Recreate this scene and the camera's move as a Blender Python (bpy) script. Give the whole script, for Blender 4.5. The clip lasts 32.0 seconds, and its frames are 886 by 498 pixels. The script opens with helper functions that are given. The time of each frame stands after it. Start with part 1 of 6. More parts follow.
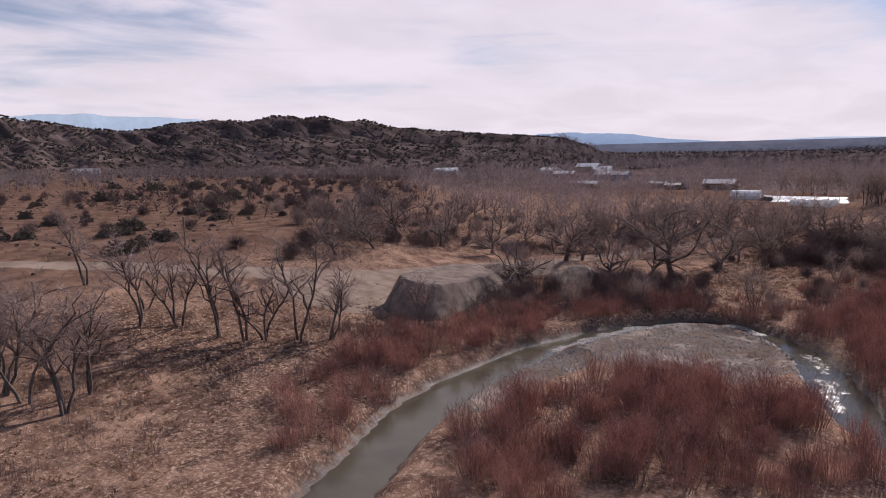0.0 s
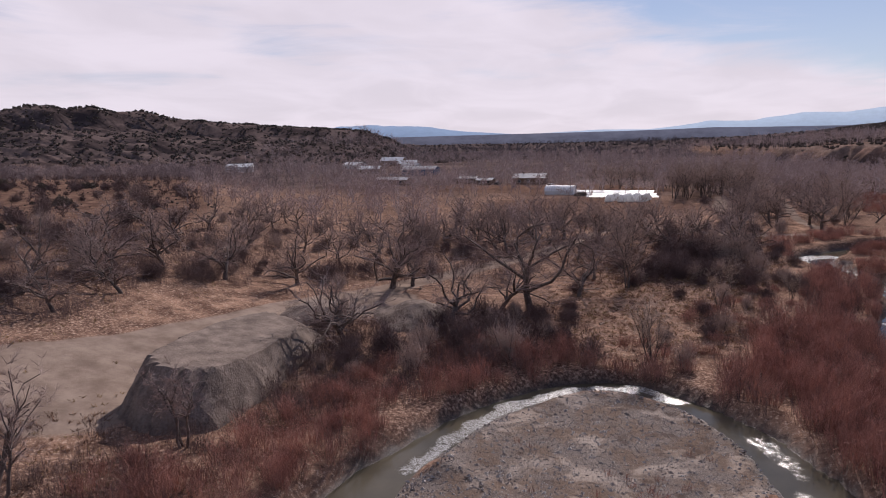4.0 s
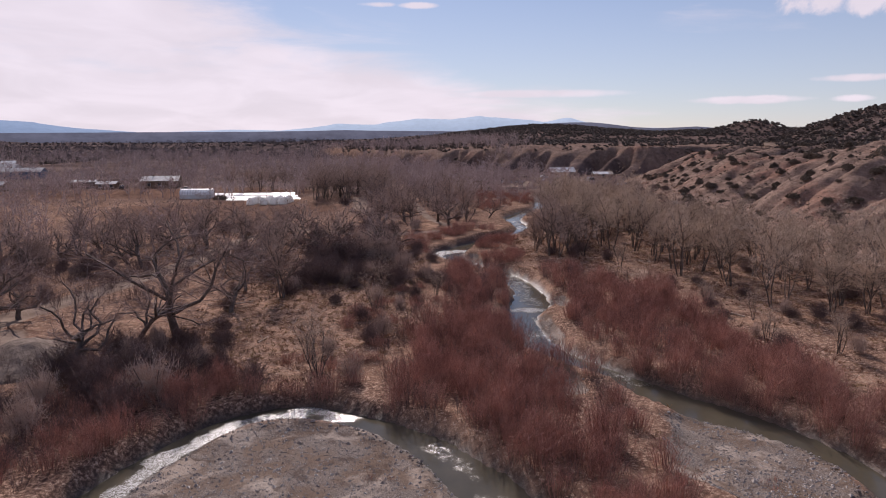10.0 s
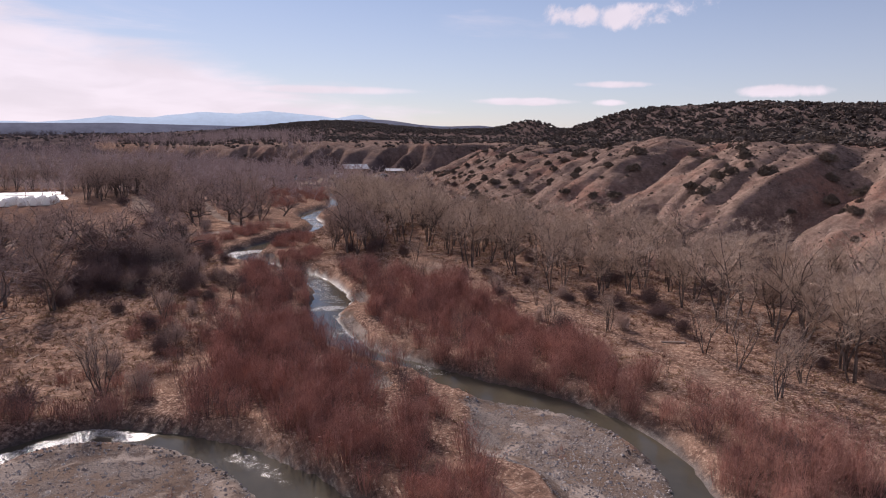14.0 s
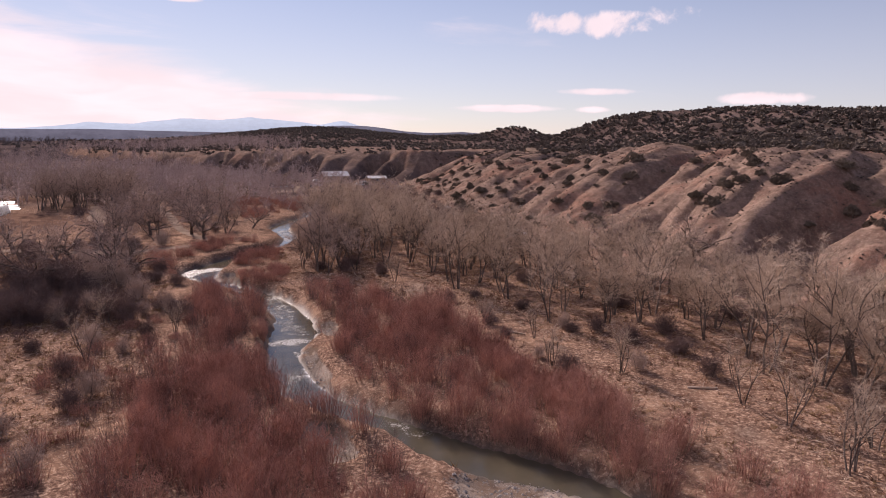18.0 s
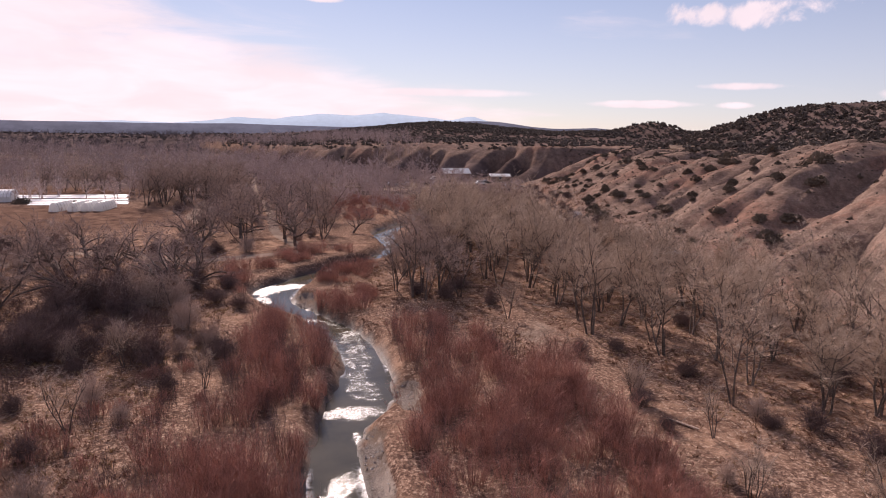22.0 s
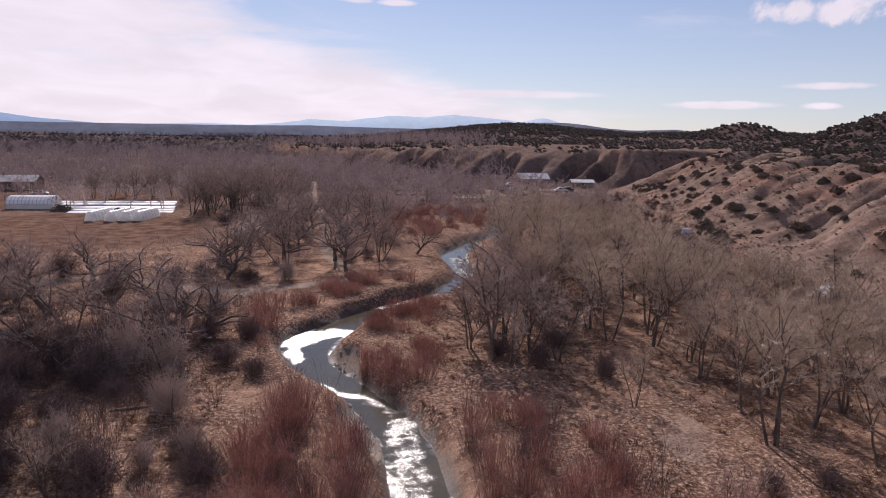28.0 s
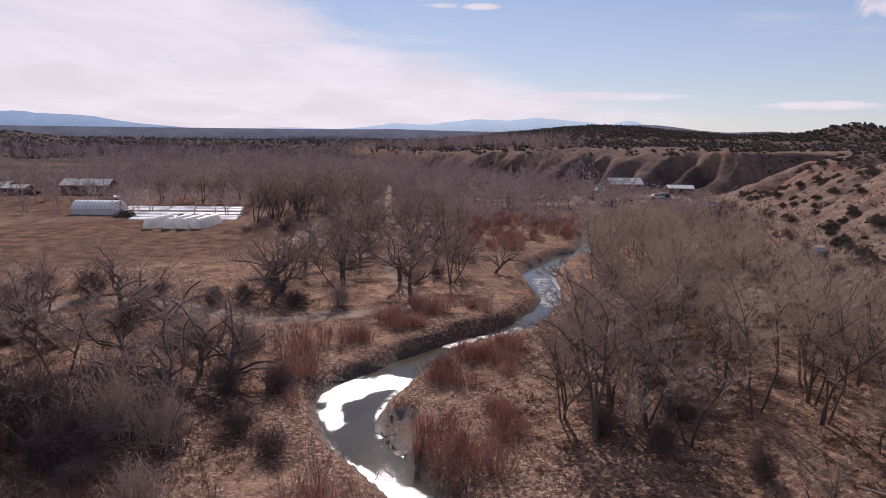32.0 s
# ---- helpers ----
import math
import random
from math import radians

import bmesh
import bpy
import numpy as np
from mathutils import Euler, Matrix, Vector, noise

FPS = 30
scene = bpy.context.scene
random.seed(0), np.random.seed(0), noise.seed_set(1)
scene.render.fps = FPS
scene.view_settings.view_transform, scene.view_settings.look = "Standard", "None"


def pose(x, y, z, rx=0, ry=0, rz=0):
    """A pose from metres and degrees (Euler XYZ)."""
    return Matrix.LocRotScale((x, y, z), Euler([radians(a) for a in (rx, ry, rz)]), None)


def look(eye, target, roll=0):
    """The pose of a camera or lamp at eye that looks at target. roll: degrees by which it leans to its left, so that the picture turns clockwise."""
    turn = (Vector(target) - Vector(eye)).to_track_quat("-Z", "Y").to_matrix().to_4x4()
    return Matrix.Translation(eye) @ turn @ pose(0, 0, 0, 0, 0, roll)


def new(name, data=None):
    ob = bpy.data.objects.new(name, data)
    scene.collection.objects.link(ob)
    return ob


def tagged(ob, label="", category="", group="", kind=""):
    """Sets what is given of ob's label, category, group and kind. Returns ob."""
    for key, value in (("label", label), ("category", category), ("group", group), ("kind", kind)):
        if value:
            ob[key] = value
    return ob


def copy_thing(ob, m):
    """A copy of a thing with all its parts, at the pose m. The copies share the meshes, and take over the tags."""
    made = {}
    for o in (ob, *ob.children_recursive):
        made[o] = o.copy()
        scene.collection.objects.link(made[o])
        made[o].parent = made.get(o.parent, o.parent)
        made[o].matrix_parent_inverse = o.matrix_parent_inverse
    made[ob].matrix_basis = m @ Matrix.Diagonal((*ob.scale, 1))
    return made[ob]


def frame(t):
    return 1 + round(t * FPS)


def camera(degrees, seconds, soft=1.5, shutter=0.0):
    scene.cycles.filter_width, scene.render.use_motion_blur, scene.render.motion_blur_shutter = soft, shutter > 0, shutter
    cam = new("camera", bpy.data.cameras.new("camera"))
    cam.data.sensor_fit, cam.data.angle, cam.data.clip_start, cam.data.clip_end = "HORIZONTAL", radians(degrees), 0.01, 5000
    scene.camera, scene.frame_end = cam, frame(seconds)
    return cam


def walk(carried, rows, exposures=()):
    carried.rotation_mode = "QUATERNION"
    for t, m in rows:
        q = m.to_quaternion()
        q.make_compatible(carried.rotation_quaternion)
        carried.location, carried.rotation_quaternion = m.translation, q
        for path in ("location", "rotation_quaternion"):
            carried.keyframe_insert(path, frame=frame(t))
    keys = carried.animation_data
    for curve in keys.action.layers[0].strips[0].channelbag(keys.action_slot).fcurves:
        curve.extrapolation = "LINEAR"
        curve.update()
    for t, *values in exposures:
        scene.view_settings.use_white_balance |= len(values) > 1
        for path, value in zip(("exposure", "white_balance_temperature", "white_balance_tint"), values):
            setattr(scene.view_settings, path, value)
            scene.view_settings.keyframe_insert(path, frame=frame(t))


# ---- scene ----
EXPOSURES = [(0, -0.14, 6350, 19), (3, -0.2, 6350, 19), (8, -0.15, 6400, 20), (13, -0.06, 6450, 21), (14.5, -0.02, 6500, 22), (17.5, 0.13, 7050, 27), (21.5, 0.14, 7000, 27), (25, 0.05, 6550, 21), (28, -0.02, 6400, 20), (32, -0.12, 6350, 19)]
cam = camera(65.07, 32.0, 1.0)
# seconds, x, y, z, heading clockwise from +y, tilt down, lean
ROWS = [
    (0.0, 0.00, 0.00, 21.00, -41.02, 8.22, -1.39),
    (0.5, -3.42, 3.95, 21.02, -40.93, 8.27, -1.59),
    (1.0, -6.51, 7.79, 21.09, -40.65, 8.27, -1.65),
    (1.5, -9.35, 11.47, 21.18, -39.93, 8.35, -1.69),
    (2.0, -11.81, 14.60, 21.29, -37.35, 8.48, -1.67),
    (2.5, -13.74, 17.01, 21.38, -34.66, 8.63, -1.57),
    (3.0, -15.34, 19.41, 21.42, -31.62, 8.81, -1.60),
    (3.5, -16.67, 21.73, 21.46, -28.22, 9.01, -1.61),
    (4.0, -17.81, 23.95, 21.57, -24.81, 9.22, -1.57),
    (4.5, -18.77, 25.56, 21.75, -21.28, 9.12, -1.43),
    (6.5, -20.30, 29.38, 21.78, -9.27, 9.04, -1.22),
    (7.0, -20.27, 29.28, 21.78, -6.34, 9.21, -1.00),
    (7.5, -20.30, 29.19, 21.77, -3.58, 9.35, -0.79),
    (8.0, -20.32, 29.21, 21.64, -1.16, 9.41, -0.61),
    (8.5, -20.26, 29.28, 21.58, 1.05, 9.49, -0.56),
    (9.0, -20.23, 29.25, 21.56, 3.24, 9.53, -0.43),
    (9.5, -20.21, 29.30, 21.64, 4.41, 9.59, -0.34),
    (10.0, -20.23, 29.33, 21.71, 4.61, 9.63, -0.25),
    (10.5, -20.30, 29.27, 21.80, 6.17, 9.67, -0.11),
    (11.0, -20.34, 29.05, 21.97, 8.16, 9.71, 0.09),
    (11.5, -20.36, 28.96, 22.04, 10.34, 9.76, 0.20),
    (12.0, -20.38, 28.91, 22.04, 13.11, 9.80, 0.30),
    (12.5, -20.50, 28.91, 22.03, 15.64, 9.83, 0.43),
    (13.0, -20.54, 29.03, 21.99, 18.28, 9.85, 0.58),
    (13.5, -20.66, 29.10, 21.97, 20.96, 9.86, 0.68),
    (14.0, -20.75, 29.13, 21.91, 21.63, 9.85, 0.73),
    (14.5, -20.80, 29.37, 21.84, 21.89, 9.86, 0.75),
    (16.5, -19.47, 32.64, 21.76, 22.66, 9.59, 0.79),
    (17.0, -18.37, 35.04, 21.70, 22.85, 9.46, 0.79),
    (17.5, -17.01, 38.02, 21.60, 22.99, 9.37, 0.74),
    (18.0, -15.56, 41.27, 21.46, 22.90, 9.30, 0.76),
    (18.5, -14.19, 44.65, 21.34, 22.64, 9.19, 0.84),
    (19.0, -12.56, 48.21, 21.20, 21.99, 9.10, 0.88),
    (19.5, -11.03, 51.78, 21.10, 20.50, 9.23, 0.94),
    (20.0, -9.74, 54.88, 21.05, 18.51, 9.38, 1.02),
    (20.5, -8.76, 57.72, 21.06, 16.66, 9.53, 1.13),
    (21.0, -7.94, 60.15, 21.02, 14.91, 9.62, 1.16),
    (21.5, -7.27, 61.93, 20.95, 13.59, 9.68, 1.16),
    (22.0, -6.81, 63.64, 20.94, 12.51, 9.79, 1.09),
    (22.5, -6.41, 65.28, 20.98, 11.39, 9.88, 1.04),
    (23.0, -6.12, 66.92, 21.01, 10.38, 9.93, 1.10),
    (23.5, -5.73, 68.38, 20.94, 9.33, 9.96, 1.06),
    (24.0, -5.44, 69.91, 20.86, 8.45, 9.99, 0.99),
    (24.5, -5.21, 71.41, 20.85, 7.88, 10.01, 0.91),
    (25.0, -5.03, 73.16, 20.91, 7.64, 9.99, 0.89),
    (25.5, -4.90, 75.07, 20.90, 7.51, 9.96, 0.95),
    (27.5, -3.99, 85.10, 20.68, 6.93, 9.76, 1.06),
    (28.0, -3.75, 87.92, 20.60, 6.74, 9.74, 1.04),
    (28.5, -3.47, 90.78, 20.49, 6.33, 9.77, 0.96),
    (29.0, -3.18, 93.43, 20.37, 5.85, 9.77, 0.91),
    (29.5, -2.87, 95.96, 20.25, 5.41, 9.75, 0.93),
    (30.0, -2.62, 98.54, 20.17, 4.70, 9.61, 0.95),
    (30.5, -2.44, 100.73, 20.11, 3.82, 9.49, 0.96),
    (31.0, -2.44, 102.16, 20.04, 2.57, 9.45, 0.95),
    (31.5, -2.27, 103.26, 20.00, 1.21, 9.45, 0.88),
    (32.0, -2.17, 104.50, 19.92, 0.00, 9.56, 0.75),
]
walk(cam, [(t, pose(x, y, z, 90 - tilt, 0, -head) @ pose(0, 0, 0, 0, 0, lean))
           for t, x, y, z, head, tilt, lean in ROWS], EXPOSURES)
# ---- world, sun ----
SUN_AZ, SUN_EL = -5.0, 31.0      # clockwise from +y, degrees
world = bpy.data.worlds.new("sky")
scene.world = world
world.use_nodes = True


class Net:
    """A small wrapper that adds nodes and links them."""

    def __init__(self, tree):
        self.t = tree
        self.t.nodes.clear()

    def node(self, kind, **fields):
        n = self.t.nodes.new(kind)
        for key, value in fields.items():
            setattr(n, key, value)
        return n

    def put(self, socket, value):
        if isinstance(value, bpy.types.NodeSocket):
            self.t.links.new(value, socket)
        else:
            socket.default_value = value

    def math(self, op, a, b=0.0, c=0.0, clamp=False):
        n = self.node("ShaderNodeMath", operation=op, use_clamp=clamp)
        for s, v in zip(n.inputs, (a, b, c)):
            self.put(s, v)
        return n.outputs[0]

    def vec(self, op, a, b=(0, 0, 0)):
        n = self.node("ShaderNodeVectorMath", operation=op)
        self.put(n.inputs[0], a)
        self.put(n.inputs[1], b)
        return n.outputs[0]

    def span(self, x, lo, hi, a=0.0, b=1.0):
        n = self.node("ShaderNodeMapRange", interpolation_type="SMOOTHSTEP")
        for i, v in enumerate((x, lo, hi, a, b)):
            self.put(n.inputs[i], v)
        return n.outputs[0]

    def mix(self, f, a, b):
        n = self.node("ShaderNodeMix", data_type="RGBA")
        self.put(n.inputs[0], f)
        self.put(n.inputs[6], a if not isinstance(a, tuple) else (*a[:3], 1))
        self.put(n.inputs[7], b if not isinstance(b, tuple) else (*b[:3], 1))
        return n.outputs[2]

    def noise(self, vector, scale, detail=4.0, rough=0.55, distort=0.0):
        n = self.node("ShaderNodeTexNoise")
        self.put(n.inputs["Vector"], vector)
        n.inputs["Scale"].default_value = scale
        n.inputs["Detail"].default_value = detail
        n.inputs["Roughness"].default_value = rough
        n.inputs["Distortion"].default_value = distort
        return n.outputs[0]

    def attr(self, name):
        n = self.node("ShaderNodeAttribute", attribute_name=name)
        return n.outputs["Fac"]


def build_sky():
    k = Net(world.node_tree)
    out = k.node("ShaderNodeOutputWorld")
    back = k.node("ShaderNodeBackground")
    sky = k.node("ShaderNodeTexSky", sky_type="NISHITA")
    sky.sun_disc = False
    sky.sun_elevation, sky.sun_rotation = radians(SUN_EL), radians(SUN_AZ)
    sky.altitude, sky.air_density, sky.dust_density, sky.ozone_density = 1700, 1.0, 0.4, 3.0
    way = k.node("ShaderNodeTexCoord").outputs["Generated"]
    sep = k.node("ShaderNodeSeparateXYZ")
    k.put(sep.inputs[0], way)
    dx, dy, dz = sep.outputs
    az = k.math("MULTIPLY", k.math("ARCTAN2", dx, dy), 180 / math.pi)
    el = k.math("MULTIPLY", k.math("ARCSINE", dz), 180 / math.pi)
    # high thin sheets, seen in perspective
    lift = k.math("ADD", k.math("MAXIMUM", dz, 0.0), 0.16)
    flat = k.node("ShaderNodeCombineXYZ")
    k.put(flat.inputs[0], k.math("DIVIDE", dx, lift))
    k.put(flat.inputs[1], k.math("MULTIPLY", k.math("DIVIDE", dy, lift), 0.8))
    sheet = k.noise(flat.outputs[0], 0.95, 6, 0.52, 0.3)
    wisp = k.noise(flat.outputs[0], 1.7, 4, 0.5, 0.5)
    band = k.node("ShaderNodeCombineXYZ")
    k.put(band.inputs[0], k.math("MULTIPLY", az, 0.055))
    k.put(band.inputs[1], k.math("ADD", k.math("MULTIPLY", el, 0.36), k.math("MULTIPLY", az, 0.012)))
    streak = k.noise(band.outputs[0], 1.0, 6, 0.58, 0.5)
    grain = k.math("ADD", k.math("MULTIPLY", sheet, 0.4), k.math("MULTIPLY", streak, 0.6))
    # the sheet's edge runs up to the left from the tip of the long low cloud
    brink = k.math("SUBTRACT", az, k.math("SUBTRACT", 21.0, k.math("MULTIPLY", k.math("MINIMUM", el, 14.0), 2.6)))
    cover = k.math("MULTIPLY", k.span(brink, 8.0, -22.0, -0.12, 0.21), k.span(el, 60.0, 20.0, 0.2, 1.0))
    cover = k.math("MULTIPLY", cover, k.span(az, -100.0, -36.0, 0.3, 1.0))
    low = k.math("MULTIPLY", k.span(el, 5.5, 1.5, 0.0, 0.16), k.span(az, 30.0, 4.0))
    veil = k.span(k.math("ADD", grain, k.math("ADD", cover, low)), 0.45, 0.72)
    # single clouds low over the hills
    fine = k.math("SUBTRACT", k.noise(way, 19.0, 6, 0.58, 0.3), 0.5)
    lone = None
    for a, e, wa, we, rag in ((35.3, 8.8, 6.0, 1.0, 2.4), (27.9, 2.2, 5.0, 0.34, 0.8), (35.0, 3.55, 3.6, 0.32, 1.0), (34.5, 2.15, 1.7, 0.3, 1.2),
                              (47.5, 3.0, 3.2, 0.5, 1.4), (11.0, 2.9, 9.6, 0.42, 0.5), (-0.5, 9.75, 1.6, 0.25, 1.0), (2.6, 9.7, 1.7, 0.28, 1.0)):
        p = k.math("POWER", k.math("DIVIDE", k.math("SUBTRACT", az, a), wa), 2.0)
        q = k.math("POWER", k.math("DIVIDE", k.math("SUBTRACT", el, e), we), 2.0)
        s = k.math("ADD", k.math("SUBTRACT", 1.0, k.math("ADD", p, q)), k.math("MULTIPLY", fine, rag * 2.2))
        s = k.span(s, -0.05, 0.95, 0.0, 0.95)
        lone = s if lone is None else k.math("MAXIMUM", lone, s)
    veil = k.math("MAXIMUM", veil, lone, clamp=True)
    shade = k.span(wisp, 0.3, 0.7, 0.92, 1.05)
    white = k.node("ShaderNodeMix", data_type="RGBA", blend_type="MULTIPLY")
    white.inputs[0].default_value = 1.0
    white.inputs[6].default_value = (*CLOUD, 1)
    comb = k.node("ShaderNodeCombineColor")
    for s in comb.inputs[:3]:
        k.put(s, shade)
    k.put(white.inputs[7], comb.outputs[0])
    pale = k.mix(k.span(el, 20.0, 0.0, 0.04, 0.5), sky.outputs[0], (7.3, 7.4, 8.2))
    both = k.mix(k.math("MULTIPLY", veil, 0.93), pale, white.outputs[2])
    k.put(back.inputs[0], both)
    back.inputs[1].default_value = SKY_STRENGTH
    k.put(out.inputs[0], back.outputs[0])


SKY_STRENGTH, CLOUD = 0.085, (10.7, 10.0, 10.5)
build_sky()
sun = new("sun", bpy.data.lights.new("sun", "SUN"))
sun.data.energy, sun.data.angle, sun.data.color = 5.0, radians(0.6), (1.0, 0.93, 0.85)
sun.matrix_world = look((0, 0, 60), (-math.sin(radians(SUN_AZ)) * 100, -math.cos(radians(SUN_AZ)) * 100, 60 - 100 * math.tan(radians(SUN_EL))))
# ---- materials ----
def material(name):
    m = bpy.data.materials.new(name)
    m.use_nodes = True
    k = Net(m.node_tree)
    out = k.node("ShaderNodeOutputMaterial")
    b = k.node("ShaderNodeBsdfPrincipled")
    k.put(out.inputs[0], b.outputs[0])
    b.inputs["Specular IOR Level"].default_value = 0.25
    return m, k, b


def bump(k, b, height, strength, distance):
    n = k.node("ShaderNodeBump")
    n.inputs["Strength"].default_value = strength
    n.inputs["Distance"].default_value = distance
    k.put(n.inputs["Height"], height)
    k.put(b.inputs["Normal"], n.outputs[0])


def two_tone(name, dark, light, scale=3.0, rough=0.85, metal=0.0, fine=30.0, relief=0.3, depth=0.02, per="object", spread=0.25, spec=0.04):
    """A worn surface: two colours mixed at two scales, a change from piece to piece, and fine relief."""
    m, k, b = material(name)
    at = k.node("ShaderNodeTexCoord").outputs["Object"] if per == "object" else k.node("ShaderNodeNewGeometry").outputs["Position"]
    f = k.math("ADD", k.math("MULTIPLY", k.noise(at, scale, 5), 0.65), k.math("MULTIPLY", k.noise(at, fine, 3), 0.35))
    if per == "object":
        r = k.node("ShaderNodeObjectInfo").outputs["Random"]
    else:
        r = k.node("ShaderNodeNewGeometry").outputs["Random Per Island"]
    f = k.math("ADD", k.span(f, 0.3, 0.7), k.math("MULTIPLY", k.math("SUBTRACT", r, 0.5), spread * 2), clamp=True)
    k.put(b.inputs["Base Color"], k.mix(f, dark, light))
    b.inputs["Roughness"].default_value, b.inputs["Metallic"].default_value = rough, metal
    b.inputs["Specular IOR Level"].default_value = spec
    if relief:
        bump(k, b, k.noise(at, fine, 4), relief, depth)
    return m


def ground_material():
    m, k, b = material("valley_ground")
    at = k.node("ShaderNodeNewGeometry").outputs["Position"]
    big = k.noise(at, 0.045, 5, 0.6)
    mid = k.noise(at, 0.35, 6, 0.62)
    fine = k.noise(at, 3.4, 7, 0.74, 0.4)
    grit = k.noise(at, 11.0, 5, 0.75)
    straw = k.mix(k.span(mid, 0.35, 0.68), (0.145, 0.082, 0.06), (0.45, 0.28, 0.195))
    litter = k.mix(k.span(fine, 0.38, 0.62), (0.085, 0.05, 0.041), (0.40, 0.248, 0.178))
    base = k.mix(k.span(big, 0.4, 0.6), straw, litter)
    base = k.mix(k.math("MULTIPLY", k.span(fine, 0.52, 0.64), 0.75), base, (0.66, 0.495, 0.38))
    base = k.mix(k.math("MULTIPLY", k.span(k.noise(at, 1.15, 6, 0.7, 0.5), 0.5, 0.62), 0.6), base, (0.085, 0.05, 0.04))
    base = k.mix(k.math("MULTIPLY", k.span(grit, 0.5, 0.66), 0.75), base, (0.06, 0.04, 0.035))
    # meadow grass, redder steppe on the terrace
    meadow = k.mix(k.span(mid, 0.3, 0.7), (0.10, 0.058, 0.046), (0.25, 0.155, 0.113))
    meadow = k.mix(k.math("MULTIPLY", k.span(grit, 0.5, 0.75), 0.4), meadow, (0.1, 0.07, 0.05))
    base = k.mix(k.span(k.math("ADD", k.attr("meadow"), k.math("MULTIPLY", k.math("SUBTRACT", mid, 0.5), 0.7)), 0.3, 0.75), base, meadow)
    # slopes of the hills: pale clay with red bands
    clay = k.mix(k.span(mid, 0.3, 0.7), (0.16, 0.106, 0.087), (0.335, 0.232, 0.185))
    clay = k.mix(k.math("MULTIPLY", k.span(big, 0.5, 0.66), 0.6), clay, (0.31, 0.155, 0.112))
    clay = k.mix(k.math("MULTIPLY", k.span(k.noise(at, 0.9, 7, 0.78), 0.48, 0.58), 0.6), clay, (0.12, 0.084, 0.066))
    clay = k.mix(k.math("MULTIPLY", k.span(grit, 0.52, 0.64), 0.6), clay, (0.085, 0.06, 0.05))
    clay = k.mix(k.math("MULTIPLY", k.span(k.noise(at, 2.0, 6, 0.75), 0.56, 0.66), 0.6), clay, (0.43, 0.33, 0.27))
    clay = k.mix(k.math("MULTIPLY", k.span(k.noise(at, 5.0, 4, 0.7), 0.55, 0.66), 0.55), clay, (0.5, 0.40, 0.33))
    base = k.mix(k.span(k.math("ADD", k.attr("slope"), k.math("MULTIPLY", k.math("SUBTRACT", fine, 0.5), 0.5)), 0.3, 0.7), base, clay)
    # woodland of the far plateaus
    wood = k.mix(k.span(k.noise(at, 0.03, 7, 0.75), 0.42, 0.62), (0.07, 0.053, 0.052), (0.175, 0.13, 0.12))
    base = k.mix(k.attr("far"), base, wood)
    # gravel, wet at the water's edge
    stone = k.node("ShaderNodeTexVoronoi")
    stone.inputs["Scale"].default_value = 2.4
    k.put(stone.inputs["Vector"], at)
    pebble = k.mix(k.span(grit, 0.3, 0.72), (0.08, 0.064, 0.058), (0.34, 0.285, 0.25))
    pebble = k.mix(k.math("MULTIPLY", k.span(mid, 0.42, 0.6), 0.7), pebble, (0.17, 0.115, 0.082))
    pebble = k.mix(k.math("MULTIPLY", k.span(k.noise(at, 0.22, 6, 0.65, 0.6), 0.5, 0.62), 0.65), pebble, (0.46, 0.38, 0.32))
    pebble = k.mix(k.math("MULTIPLY", k.span(k.noise(at, 0.6, 6, 0.7, 0.8), 0.53, 0.63), 0.7), pebble, (0.085, 0.06, 0.05))
    edge = k.math("MULTIPLY", k.math("SUBTRACT", fine, 0.5), 0.9)
    isg = k.span(k.math("ADD", k.attr("gravel"), edge), 0.35, 0.65)
    base = k.mix(isg, base, pebble)
    road = k.mix(k.span(mid, 0.3, 0.7), (0.215, 0.158, 0.126), (0.36, 0.277, 0.222))
    road = k.mix(k.math("MULTIPLY", k.span(grit, 0.55, 0.8), 0.35), road, (0.18, 0.13, 0.10))
    base = k.mix(k.span(k.math("ADD", k.attr("road"), k.math("MULTIPLY", edge, 0.6)), 0.3, 0.65), base, road)
    wet = k.attr("wet")
    base = k.mix(k.math("MULTIPLY", wet, 0.8), base, (0.05, 0.04, 0.033))
    k.put(b.inputs["Base Color"], base)
    k.put(b.inputs["Roughness"], k.span(wet, 0.0, 1.0, 0.95, 0.5))
    k.put(b.inputs["Specular IOR Level"], k.math("MULTIPLY", wet, 0.3))
    h = k.math("ADD", k.math("MULTIPLY", fine, 0.6), k.math("MULTIPLY", grit, 0.25))
    h = k.math("ADD", h, k.math("MULTIPLY", k.math("MULTIPLY", stone.outputs["Distance"], isg), 0.15))
    h = k.math("ADD", h, k.math("MULTIPLY", k.math("MULTIPLY", k.noise(at, 1.3, 7, 0.78, 0.4), k.attr("slope")), 2.2))
    bump(k, b, h, 0.7, 0.14)
    return m


